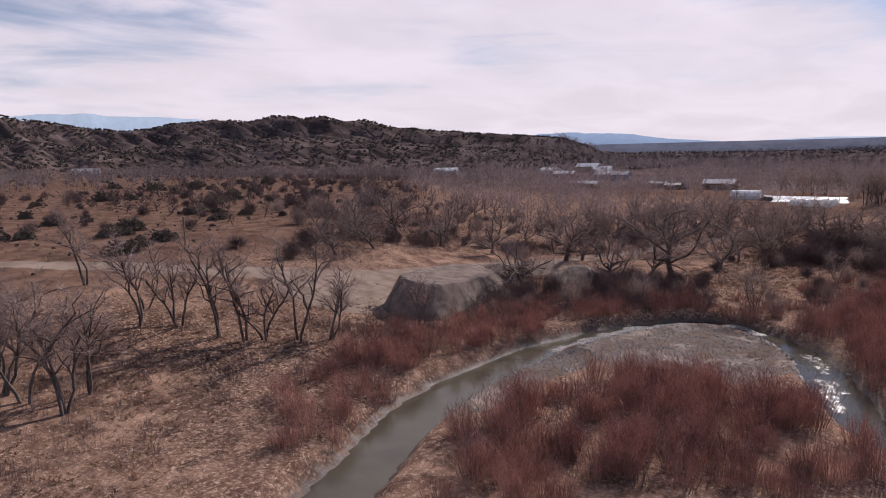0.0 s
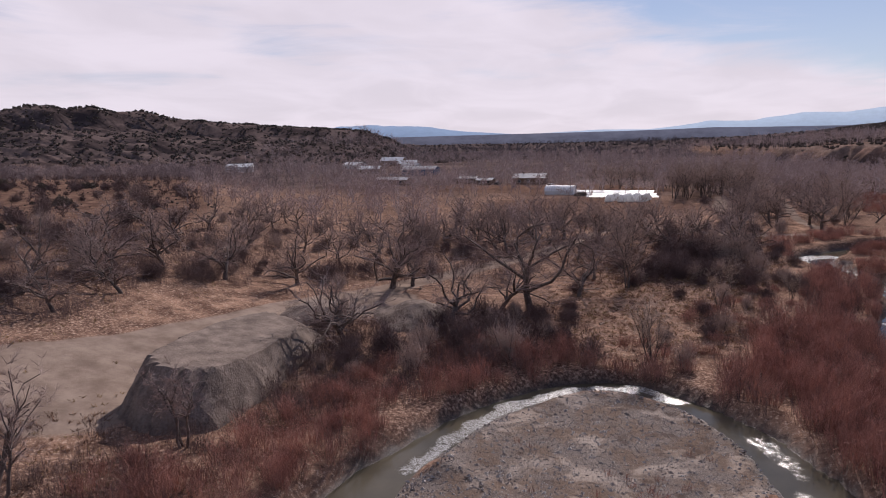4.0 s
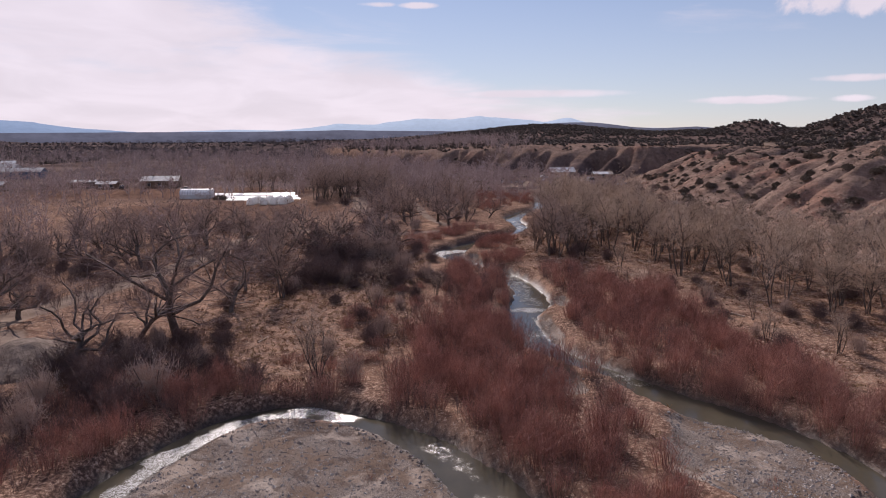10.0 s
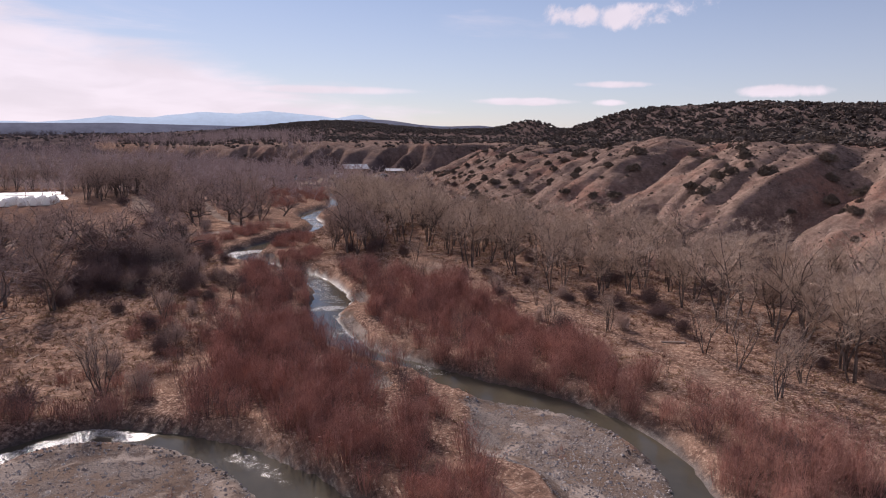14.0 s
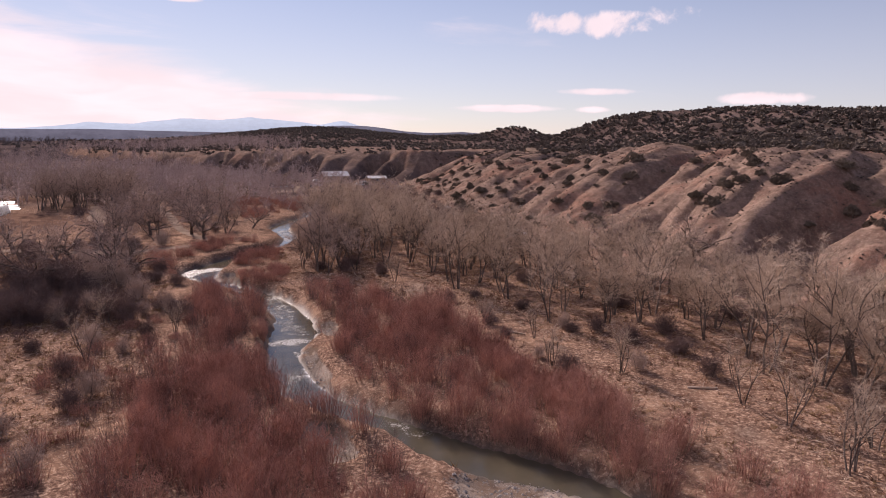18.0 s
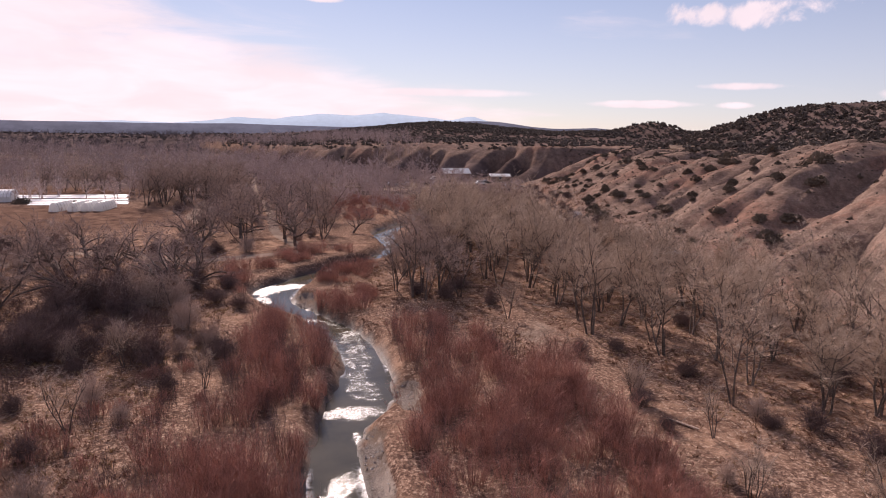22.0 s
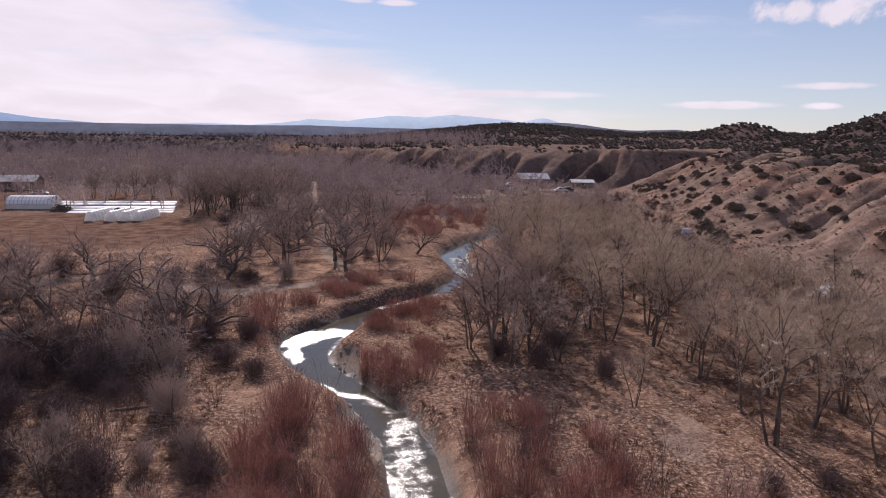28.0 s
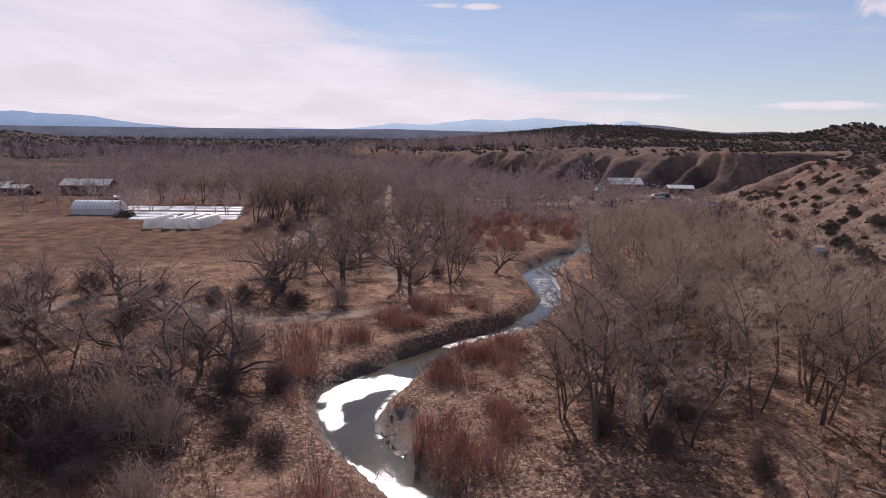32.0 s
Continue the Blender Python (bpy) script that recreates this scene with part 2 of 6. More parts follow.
def water_material():
    m, k, b = material("river_water")
    at = k.node("ShaderNodeNewGeometry").outputs["Position"]
    rif = k.span(k.math("ADD", k.attr("riffle"), k.math("MULTIPLY", k.math("SUBTRACT", k.noise(at, 0.8, 6, 0.72, 0.5), 0.5), 1.5)), 0.3, 1.05)
    foam = k.noise(at, 7.0, 6, 0.8, 1.0)
    broken = k.span(k.math("ADD", foam, k.math("MULTIPLY", k.math("SUBTRACT", rif, 0.5), 0.28)), 0.47, 0.64)
    white = k.math("MULTIPLY", k.span(k.math("ADD", foam, k.math("MULTIPLY", k.math("SUBTRACT", rif, 0.5), 0.4)), 0.68, 0.76), 0.6)
    rim = k.math("MULTIPLY", k.attr("rim"), k.span(k.noise(at, 1.1, 5, 0.65), 0.4, 0.6))
    white = k.math("MAXIMUM", white, k.math("MULTIPLY", rim, 0.85))
    mud = k.mix(k.noise(at, 0.3, 4), (0.042, 0.04, 0.031), (0.125, 0.105, 0.072))
    k.put(b.inputs["Base Color"], k.mix(white, mud, (0.85, 0.85, 0.86)))
    k.put(b.inputs["Roughness"], k.math("ADD", k.math("MAXIMUM", k.math("MULTIPLY", broken, 0.3), k.math("MULTIPLY", white, 0.5)), 0.03))
    b.inputs["Specular IOR Level"].default_value = 0.5
    b.inputs["IOR"].default_value = 1.33
    rip = k.math("ADD", k.math("MULTIPLY", k.noise(at, 2.6, 4, 0.6), 0.45), k.math("MULTIPLY", k.noise(at, 13.0, 3, 0.6), 0.3))
    n = k.node("ShaderNodeBump")
    n.inputs["Distance"].default_value = 0.28
    k.put(n.inputs["Strength"], k.span(rif, 0.0, 1.0, 0.035, 0.22))
    k.put(n.inputs["Height"], rip)
    k.put(b.inputs["Normal"], n.outputs[0])
    return m


GROUND, WATER = ground_material(), water_material()
BARK = two_tone("cottonwood_bark", (0.085, 0.066, 0.058), (0.225, 0.182, 0.16), 1.6, 0.95, fine=14, relief=0.6, depth=0.05)
TWIG = two_tone("bare_twigs", (0.30, 0.22, 0.187), (0.55, 0.43, 0.366), 0.5, 0.9, relief=0, spread=0.3)
TWIG_OLD = two_tone("old_twigs", (0.26, 0.192, 0.17), (0.48, 0.37, 0.328), 0.5, 0.9, relief=0, spread=0.3)
TWIG_PALE = two_tone("pale_twigs", (0.38, 0.292, 0.23), (0.63, 0.50, 0.40), 0.5, 0.9, relief=0, spread=0.3)
# far woods by distance: the air's haze is mixed into these twig colours
TWIG_WOOD = two_tone("hazed_woodland_twigs", (0.36, 0.272, 0.252), (0.60, 0.48, 0.445), 0.05, 0.9, relief=0, per="world", spread=0.4)
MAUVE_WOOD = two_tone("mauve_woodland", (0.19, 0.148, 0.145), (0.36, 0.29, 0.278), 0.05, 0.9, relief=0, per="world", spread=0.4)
HAZED_WOOD = two_tone("hazed_distant_woodland", (0.10, 0.084, 0.09), (0.2, 0.168, 0.172), 0.02, 0.9, relief=0, per="world", spread=0.4)
WILLOW = two_tone("red_willow_stems", (0.20, 0.098, 0.084), (0.60, 0.335, 0.262), 0.42, 0.8, relief=0, per="world", spread=0.3, fine=1.6)
SCRUB = two_tone("grey_scrub_stems", (0.11, 0.075, 0.071), (0.255, 0.178, 0.164), 0.2, 0.9, relief=0, per="world", spread=0.4)
STRAW = two_tone("dry_grass", (0.20, 0.125, 0.065), (0.46, 0.32, 0.18), 0.15, 0.9, relief=0, per="world", spread=0.5)
JUNIPER = two_tone("juniper_needles", (0.118, 0.094, 0.078), (0.25, 0.2, 0.158), 1.2, 0.9, fine=9, relief=0, spread=0.3)
FAR_JUNIPER = two_tone("far_juniper_needles", (0.08, 0.066, 0.058), (0.175, 0.14, 0.118), 0.2, 0.9, relief=0, per="world", spread=0.4)
PILE = two_tone("quarry_gravel", (0.14, 0.108, 0.092), (0.31, 0.245, 0.205), 0.6, 0.95, fine=6, relief=0.7, depth=0.12)


def film_material(name):
    """White plastic film: daylight passes through it softly."""
    m, k, b = material(name)
    at = k.node("ShaderNodeTexCoord").outputs["Object"]
    tone = k.mix(k.noise(at, 1.4, 5), (0.80, 0.80, 0.80), (0.92, 0.92, 0.92))
    k.put(b.inputs["Base Color"], tone)
    b.inputs["Roughness"].default_value = 0.3
    b.inputs["Specular IOR Level"].default_value = 0.6
    through_film = k.node("ShaderNodeBsdfTranslucent")
    k.put(through_film.inputs[0], tone)
    blend = k.node("ShaderNodeMixShader")
    blend.inputs[0].default_value = 0.62
    k.put(blend.inputs[1], b.outputs[0])
    k.put(blend.inputs[2], through_film.outputs[0])
    out = [n for n in k.t.nodes if n.type == "OUTPUT_MATERIAL"][0]
    k.put(out.inputs[0], blend.outputs[0])
    return m


WHITE_FILM = film_material("white_film")
SHEETING = two_tone("white_sheeting", (0.80, 0.80, 0.80), (0.92, 0.92, 0.92), 0.4, 0.4, fine=5, relief=0.3, depth=0.05, spread=0.1, spec=0.5)
PAINT = two_tone("white_painted_metal", (0.66, 0.66, 0.65), (0.82, 0.82, 0.81), 0.5, 0.4, fine=8, relief=0.1, spread=0.1, spec=0.5)
STUCCO = two_tone("brown_stucco", (0.20, 0.135, 0.095), (0.34, 0.245, 0.18), 0.7, 0.9, fine=8, relief=0.3, spread=0.4)
TIN = two_tone("tin_roof", (0.34, 0.33, 0.33), (0.60, 0.59, 0.58), 0.6, 0.4, 0.6, fine=6, relief=0.15, spread=0.3)
BLUE_TIN = two_tone("blue_wall", (0.10, 0.15, 0.24), (0.17, 0.23, 0.34), 0.6, 0.6, fine=6, relief=0.1)
WEED = two_tone("dead_weeds", (0.10, 0.052, 0.04), (0.34, 0.19, 0.12), 0.3, 0.9, relief=0, per="world", spread=0.5)
DARK = two_tone("dark_opening", (0.02, 0.02, 0.022), (0.045, 0.045, 0.05), 1.0, 0.3, relief=0, spec=0.5)
WOOD = two_tone("weathered_wood", (0.13, 0.09, 0.065), (0.32, 0.24, 0.175), 1.5, 0.85, fine=12, relief=0.4)
RUBBER = two_tone("tyre_rubber", (0.015, 0.015, 0.015), (0.03, 0.03, 0.03), 3, 0.8, relief=0)
CARS = [two_tone("car_paint_" + n, c, tuple(v * 1.15 for v in c), 1, 0.25, 0.2, relief=0, spread=0.02, spec=0.6)
        for n, c in (("white", (0.75, 0.75, 0.75)), ("silver", (0.42, 0.43, 0.45)), ("dark", (0.04, 0.045, 0.05)))]


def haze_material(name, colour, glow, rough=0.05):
    """A backdrop with kilometres of hazy air painted into its colour and glow."""
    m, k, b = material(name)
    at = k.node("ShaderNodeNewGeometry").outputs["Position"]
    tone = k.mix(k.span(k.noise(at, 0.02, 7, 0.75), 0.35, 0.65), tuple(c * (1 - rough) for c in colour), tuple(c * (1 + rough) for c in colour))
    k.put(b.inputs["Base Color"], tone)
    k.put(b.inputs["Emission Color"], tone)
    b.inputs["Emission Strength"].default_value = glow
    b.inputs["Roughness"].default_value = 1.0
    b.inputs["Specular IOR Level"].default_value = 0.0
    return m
# ---- numbers for the land ----
def lattice(ix, iy, seed):
    h = (ix.astype(np.int64) * 374761393 + iy.astype(np.int64) * 668265263 + seed * 1442695041) & 0x7FFFFFFF
    h = ((h ^ (h >> 13)) * 1274126177) & 0x7FFFFFFF
    return ((h ^ (h >> 16)) & 0xFFFF) / 65535.0 * 2 - 1


def swell(x, y, size, seed=0, octaves=3):
    """Smooth noise of about -1 to 1, with waves of that many metres."""
    total, amp, norm = 0.0, 1.0, 0.0
    for o in range(octaves):
        u, v = x / size, y / size
        ix, iy = np.floor(u), np.floor(v)
        fu, fv = u - ix, v - iy
        fu, fv = fu * fu * (3 - 2 * fu), fv * fv * (3 - 2 * fv)
        s = seed + o * 17
        a = lattice(ix, iy, s) * (1 - fu) + lattice(ix + 1, iy, s) * fu
        b = lattice(ix, iy + 1, s) * (1 - fu) + lattice(ix + 1, iy + 1, s) * fu
        total, norm = total + amp * (a * (1 - fv) + b * fv), norm + amp
        amp, size = amp * 0.5, size * 0.5
    return total / norm


def smooth(x, lo, hi):
    t = np.clip((x - lo) / (hi - lo), 0, 1)
    return t * t * (3 - 2 * t)


# the river: x, y, half its width; from far upstream down to the pool, the bends and away
RIVER_FAR = ((150, 372, 1), (100, 350, 1), (66, 312, 1.1), (44, 284, 1.3), (33, 265, 1.6), (24, 229.5, 1.7), (19.3, 223.3, 1.9), (12.4, 208, 2.3), (11.9, 196, 1.7), (11.2, 189, 1.4),
             (6, 177.5, 1.7), (0, 171.6, 1.7), (-5.2, 164.5, 2.2), (-9, 157, 2.9), (-8.2, 150, 2.0), (-3.9, 142.7, 1.7), (-0.8, 134, 1.9),
             (-0.4, 124, 2.2), (-1.6, 117.6, 2.7), (-3.6, 112, 1.8), (-4.5, 106, 1.8), (-3.9, 99.5, 2.0), (-1.9, 95, 1.8))
RIVER_NEAR = ((1.4, 89.5, 1.5), (3.9, 84, 2.2), (8.8, 78, 1.6), (11.3, 72.5, 1.25), (10.8, 64, 1.3), (6.5, 57, 1.8), (0, 54, 2), (-7.5, 57.5, 2), (-12, 66, 2.4),
              (-15.5, 73.5, 2.1), (-18.5, 78.5, 1.6), (-22.5, 82, 1.4), (-28, 84.4, 1.5), (-33.3, 82, 1.3), (-37.2, 76, 1.3), (-39.4, 69, 1.6),
              (-40.6, 60, 2.1), (-40.5, 50, 2.3), (-39.3, 42, 2.5), (-36.8, 36, 2.5), (-33.5, 28, 2.5), (-29, 16, 2.5), (-24, 0, 2.5), (-18, -40, 2.5), (-10, -120, 3))
# broken water: from, to, reach, strength
RAPIDS = ((-39.6, 64, -38.2, 72, 1.0, 0.95), (-38.2, 72, -36, 77.6, 1.1, 1.1), (-36, 77.6, -32.5, 82, 1.2, 1.15), (-32.5, 82, -27.5, 84.5, 1.3, 1.2), (-27.5, 84.5, -23.8, 83, 1.1, 1.0),
          (-17.8, 77.4, -14.5, 72.5, 1.0, 0.57), (-13.9, 69.5, -11.5, 63, 1.1, 0.63), (-11.8, 159.3, -6, 161, 2.0, 1.1), (-11, 157.6, -8.6, 159.2, 1.9, 0.95), (-11, 156.5, -9.8, 152, 1.1, 0.9), (-6.3, 150, -4.6, 147.2, 0.5, 0.9),
          (-8.6, 146.2, -4.4, 141.9, 0.55, 0.75), (-1.1, 171.5, 6.1, 177.7, 1.2, 0.75), (-0.9, 126.5, -0.4, 131.8, 1.7, 0.68), (-1.2, 133.3, -0.6, 137, 1.2, 0.66), (-4.4, 115.3, -0.8, 115.5, 1.4, 0.85),
          (-1, 124, -1, 118.5, 1.5, 0.6), (-1.6, 139, -3.4, 142, 1.0, 0.55), (-5, 101.6, -3.4, 105, 1.3, 0.62), (-2.3, 111.4, -2.1, 100.9, 0.4, 0.9), (0.6, 90.8, 2.4, 88, 1.4, 0.68),
          (11.2, 189, 12.2, 204, 1.5, 0.78), (13, 209, 22, 228, 1.3, 0.6), (33, 265, 46, 286, 1.6, 0.6))
WATER_Z = -1.2


def curve(points, step=0.5):
    p = np.array(points, float)
    p = np.vstack([2 * p[0] - p[1], p, 2 * p[-1] - p[-2]])
    out = []
    for i in range(1, len(p) - 2):
        n = max(2, int(np.hypot(*(p[i + 1] - p[i])[:2]) / step))
        t = np.linspace(0, 1, n, endpoint=False)[:, None]
        out.append(0.5 * (2 * p[i] + (p[i + 1] - p[i - 1]) * t + (2 * p[i - 1] - 5 * p[i] + 4 * p[i + 1] - p[i + 2]) * t ** 2
                          + (3 * p[i] - p[i - 1] - 3 * p[i + 1] + p[i + 2]) * t ** 3))
    return np.vstack(out + [p[-2:-1]])


STREAM = curve(RIVER_FAR + RIVER_NEAR)


def to_line(x, y, line, reach=60.0):
    """The distance to a dense line, and the line's third value there. Far points only get a large number."""
    shape, x, y = np.shape(x), np.ravel(x).astype(float), np.ravel(y).astype(float)
    d, w = np.full(x.shape, 999.0), np.zeros(x.shape)
    lo, hi = line[:, :2].min(0) - reach, line[:, :2].max(0) + reach
    near = np.where((x > lo[0]) & (x < hi[0]) & (y > lo[1]) & (y < hi[1]))[0]
    for part in np.array_split(near, max(1, len(near) // 4000)):
        q = (x[part, None] - line[None, :, 0]) ** 2 + (y[part, None] - line[None, :, 1]) ** 2
        i = q.argmin(1)
        d[part] = np.sqrt(q[np.arange(len(part)), i])
        w[part] = line[i, 2]
    return d.reshape(shape), w.reshape(shape)


ROADS = [curve([(-150, 10, 2.2), (-104, 26, 2.2), (-84, 45, 2.3), (-74, 63, 2.6), (-71, 78, 2.8), (-70, 95, 2.6), (-66, 112, 2.4), (-60, 128, 2.2), (-53, 150, 2.0), (-49, 172, 1.6), (-40, 184, 1.4), (-22, 176, 1.3),
                (-14, 178, 1.3), (-7, 181, 1.3)], 1.0),
         curve([(-3.7, 183, 1.2), (-7, 193, 1.0), (-10, 207, 0.9), (-11.5, 236, 0.9), (-15, 270, 0.7), (-18, 300, 0.7), (-22, 360, 0.7)], 1.0),
         curve([(-26, 221, 1.4), (-27, 232, 3.2), (-28, 244, 2.4), (-30, 262, 1.4)], 1.0)]
PATHS = [curve([(20, 60, 1.3), (24, 75, 1.4), (26.5, 88, 1.3), (21, 107, 1.6), (19.5, 122, 2.6), (18.5, 134, 2.0), (22, 150, 1.2), (27, 166, 1.0)], 1.0)]

BARS = ((-27.3, 70, 12.0, 12.8), (-36, 52, 4.0, 14), (4.7, 72, 6.4, 8.5), (4.9, 63, 5.2, 8.0), (-1.8, 104, 0.8, 8), (2.2, 116, 1.5, 4.5), (-3.5, 136, 2.2, 6), (-5.5, 149, 1.6, 5), (-4.5, 88, 2, 4))


def bars(x, y):
    m = 0.0
    for cx, cy, rx, ry in BARS:
        m = np.maximum(m, 1 - smooth(np.sqrt(((x - cx) / rx) ** 2 + ((y - cy) / ry) ** 2), 0.75, 1.1))
    return m


TERRACE = ((-60, -50), (-48, 0), (-50, 30), (-55, 55), (-63, 75), (-74, 100), (-95, 140), (-150, 200), (-240, 290), (-420, 420), (-800, 700))
FOOT = ((-200, 44), (40, 46), (90, 47), (120, 50), (150, 53), (180, 55), (200, 57.5), (233, 63), (267, 70), (304, 79), (338, 89), (356, 112), (380, 170), (430, 330), (600, 700))


RAVINE = curve([(56, 106, 0), (71, 114, 0), (98, 123, 0), (116, 130, 0)], 1.0)


def terrace_line(y):
    return np.interp(y, [p[1] for p in TERRACE], [p[0] for p in TERRACE])


def foot_line(y):
    return np.interp(y, [p[0] for p in FOOT], [p[1] for p in FOOT])


def bench_front(x):
    return np.interp(x, (-500, -200, -60, 0, 40, 70, 98, 118, 170, 240, 400), (1150, 880, 620, 450, 392, 384, 376, 354, 372, 410, 510))


def height(x, y):
    """The land, without the river."""
    x, y = np.asarray(x, float), np.asarray(y, float)
    r, az = np.hypot(x, y), np.degrees(np.arctan2(x, y))
    z = 0.35 * swell(x, y, 22, 1) + 0.12 * swell(x, y, 4, 2)
    # terrace west of the river
    d = terrace_line(y) - x
    up = smooth(d, -14, 48) * 8.0 * (1 - 0.75 * smooth(y, 190, 330))
    z = z + up + 0.7 * swell(x, y, 45, 3) * smooth(d, 0, 40)
    # the near hill with its gullies
    s = x - foot_line(y) + 5 * swell(x, y, 34, 4)
    rib = np.abs(swell(x * 0.35 + y * 0.1, y - 0.35 * x, 26, 5, 1))
    cleft = np.abs(swell(x * 0.25 + y * .1, y - x * .35, 9, 6, 2))
    small = np.abs(swell(x * 0.2 + y * .05, y - x * .3, 4.6, 30, 2))
    gully = (np.clip(rib, 0, 0.4) / 0.4 - 0.75) * 5.0 + 3.6 * (np.clip(cleft, 0, 0.4) - 0.25) + 2.4 * (np.clip(small, 0, 0.3) - 0.2)
    rise = np.interp(y, (190, 268, 340), (18.5, 13.5, 11.5)) * smooth(s, -4, np.interp(y, (180, 250), (60, 40))) ** 0.8
    gully = gully + 1.0 * swell(x * 0.6, y, 4.5, 25, 3)
    rav = to_line(x, y, RAVINE, 30)[0]
    gully = gully - 6.5 * (1 - smooth(rav + 1.5 * swell(x, y, 6, 26, 2), 0.5, 8))
    north = 1 - 0.45 * smooth(y, 190, 300)
    body = rise + gully * smooth(s, 2, 18) * (1 - smooth(s, 44, 70))
    top = np.interp(y, (60, 120, 170, 205, 217, 235, 250, 262, 280, 309, 324, 343, 368, 395), (0, 7, 10, 12, 14, 16, 17, 17, 19.5, 19.8, 17.5, 12.5, 6.5, 0)) * np.exp(-((x - 195) / np.where(x < 195, 38, 80)) ** 2)
    top = top * (1 + 0.06 * swell(x, y, 50, 7)) + 2.2 * (np.abs(swell(x, y, 14, 8)) - 0.25) * smooth(top, 1, 6)
    east = smooth(s, 30, 200) * 2
    z = z + np.maximum(body, 0) + top + east * north
    # bench across the side valley, with eroded front
    front = bench_front(x) + 5 * swell(x, y, 60, 9)
    e = y - front
    rib2 = smooth(1 - 2.4 * np.abs(swell(x - 0.75 * y, 0.15 * y, 17, 10, 2)), 0.0, 1.0) * (1 - 0.9 * smooth(x, 92, 116))
    rill = np.abs(swell(x - 0.75 * y, 0.12 * y, 5.5, 50, 2))
    tall = np.interp(x, (-260, -40, 60), (3, 7, 13.5))
    e = e + (12 * (0.3 - np.clip(rill, 0, 0.5)) + 3 * swell(x, y, 7, 51, 2)) * (1 - 0.6 * smooth(x, 100, 120))
    bench = tall * smooth(e + 42 * rib2, 0, 24 + 52 * rib2 - 8 * smooth(x, 92, 112)) + 0.8 * swell(x, y, 9, 29, 2) * smooth(e, -10, 5)
    z = np.where(e > -44, np.maximum(z, bench), z)
    # hills behind it, and the knob
    z = z + 15 * np.exp(-((x - 175) / 110) ** 2 - ((y - 900) / 160) ** 2) * (1 + 0.2 * swell(x, y, 70, 11))
    z = z + 13.5 * np.exp(-((x - 312) / 20) ** 2 - ((y - 640) / 60) ** 2) + 6 * np.exp(-((x - 262) / 40) ** 2 - ((y - 650) / 60) ** 2)
    z = z + 9 * np.exp(-((x - 420) / 120) ** 2 - ((y - 760) / 120) ** 2)
    # long ridge in the north-west
    crest = np.interp(az, (-100, -80, -72.7, -68.8, -65.9, -63.6, -62, -60.1, -58.7, -56.2, -54.2, -52.2, -50.4, -48.7, -47, -44.6, -41, -37.3, -34.1, -31, -29.2, -27.9, -26),
                      (30, 50, 54, 48, 44, 45, 50, 52, 55, 52, 60, 55, 56, 50, 54, 45, 40, 36, 33, 28, 20, 10, 0))
    crest = crest * (1 + 0.03 * swell(az * 9, r * 0 + 3, 14, 12))
    side = np.abs(swell(az * 14, r * 0.12, 20, 13, 3))
    ridge = crest * (0.6 * smooth(r + 60 * side, 560, 770) + 0.4 * smooth(r + 40 * side, 742, 800)) * (1 - 0.5 * smooth(r, 830, 1100))
    z = z + np.where(y > -400, ridge, 0)
    # the plateau out to the horizon
    return z + 5 * swell(x, y, 420, 14) * smooth(r, 900, 1800)


def land(x, y):
    """The land with the river cut into it; also how near the water lies."""
    x, y = np.asarray(x, float), np.asarray(y, float)
    z = height(x, y)
    d, w = to_line(x, y, STREAM)
    b = bars(x + 1.4 * swell(x, y, 5, 18, 2), y + 1.4 * swell(x, y, 5, 19, 2))
    edge = d - w - 0.35 * swell(x, y, 3.0, 15, 2)
    slope = 1.1 * (1 - b) + 0.045 * b
    cut = WATER_Z + np.where(edge > 0, 0.10 + edge * slope + 0.05 * swell(x, y, 1.6, 16, 2) * b, np.maximum(edge * 0.35, -0.7))
    low = np.where(b > 0.03, WATER_Z + 0.10 + edge * 0.05 + 0.35 * (1 - b) * np.clip(edge, 0, 2), z)
    z = np.where(edge > 0, np.where(b > 0.03, np.minimum(low * b + z * (1 - b), np.minimum(z, 0.4)), z), z)
    return np.minimum(z, np.maximum(cut, WATER_Z - 0.7)) if np.ndim(z) else float(min(z, max(cut, WATER_Z - 0.7))), edge, b


def ground_z(x, y):
    return float(land(np.array([x]), np.array([y]))[0][0])


def grid_mesh(name, xs, ys, z, mat, fields=(), smooth_shade=True):
    nx, ny = len(xs), len(ys)
    gx, gy = np.meshgrid(xs, ys)
    v = np.stack([gx, gy, z], -1).reshape(-1, 3)
    i = np.arange(nx * ny).reshape(ny, nx)
    q = np.stack([i[:-1, :-1], i[:-1, 1:], i[1:, 1:], i[1:, :-1]], -1).reshape(-1, 4)
    me = bpy.data.meshes.new(name)
    me.vertices.add(len(v))
    me.vertices.foreach_set("co", v.ravel())
    me.loops.add(q.size)
    me.loops.foreach_set("vertex_index", q.ravel().astype(np.int32))
    me.polygons.add(len(q))
    me.polygons.foreach_set("loop_start", np.arange(0, q.size, 4, dtype=np.int32))
    me.polygons.foreach_set("use_smooth", np.full(len(q), smooth_shade))
    for key, value in fields:
        a = me.attributes.new(key, "FLOAT", "POINT")
        a.data.foreach_set("value", np.ascontiguousarray(value, dtype=np.float32).ravel())
    me.update()
    me.materials.append(mat)
    return new(name, me)


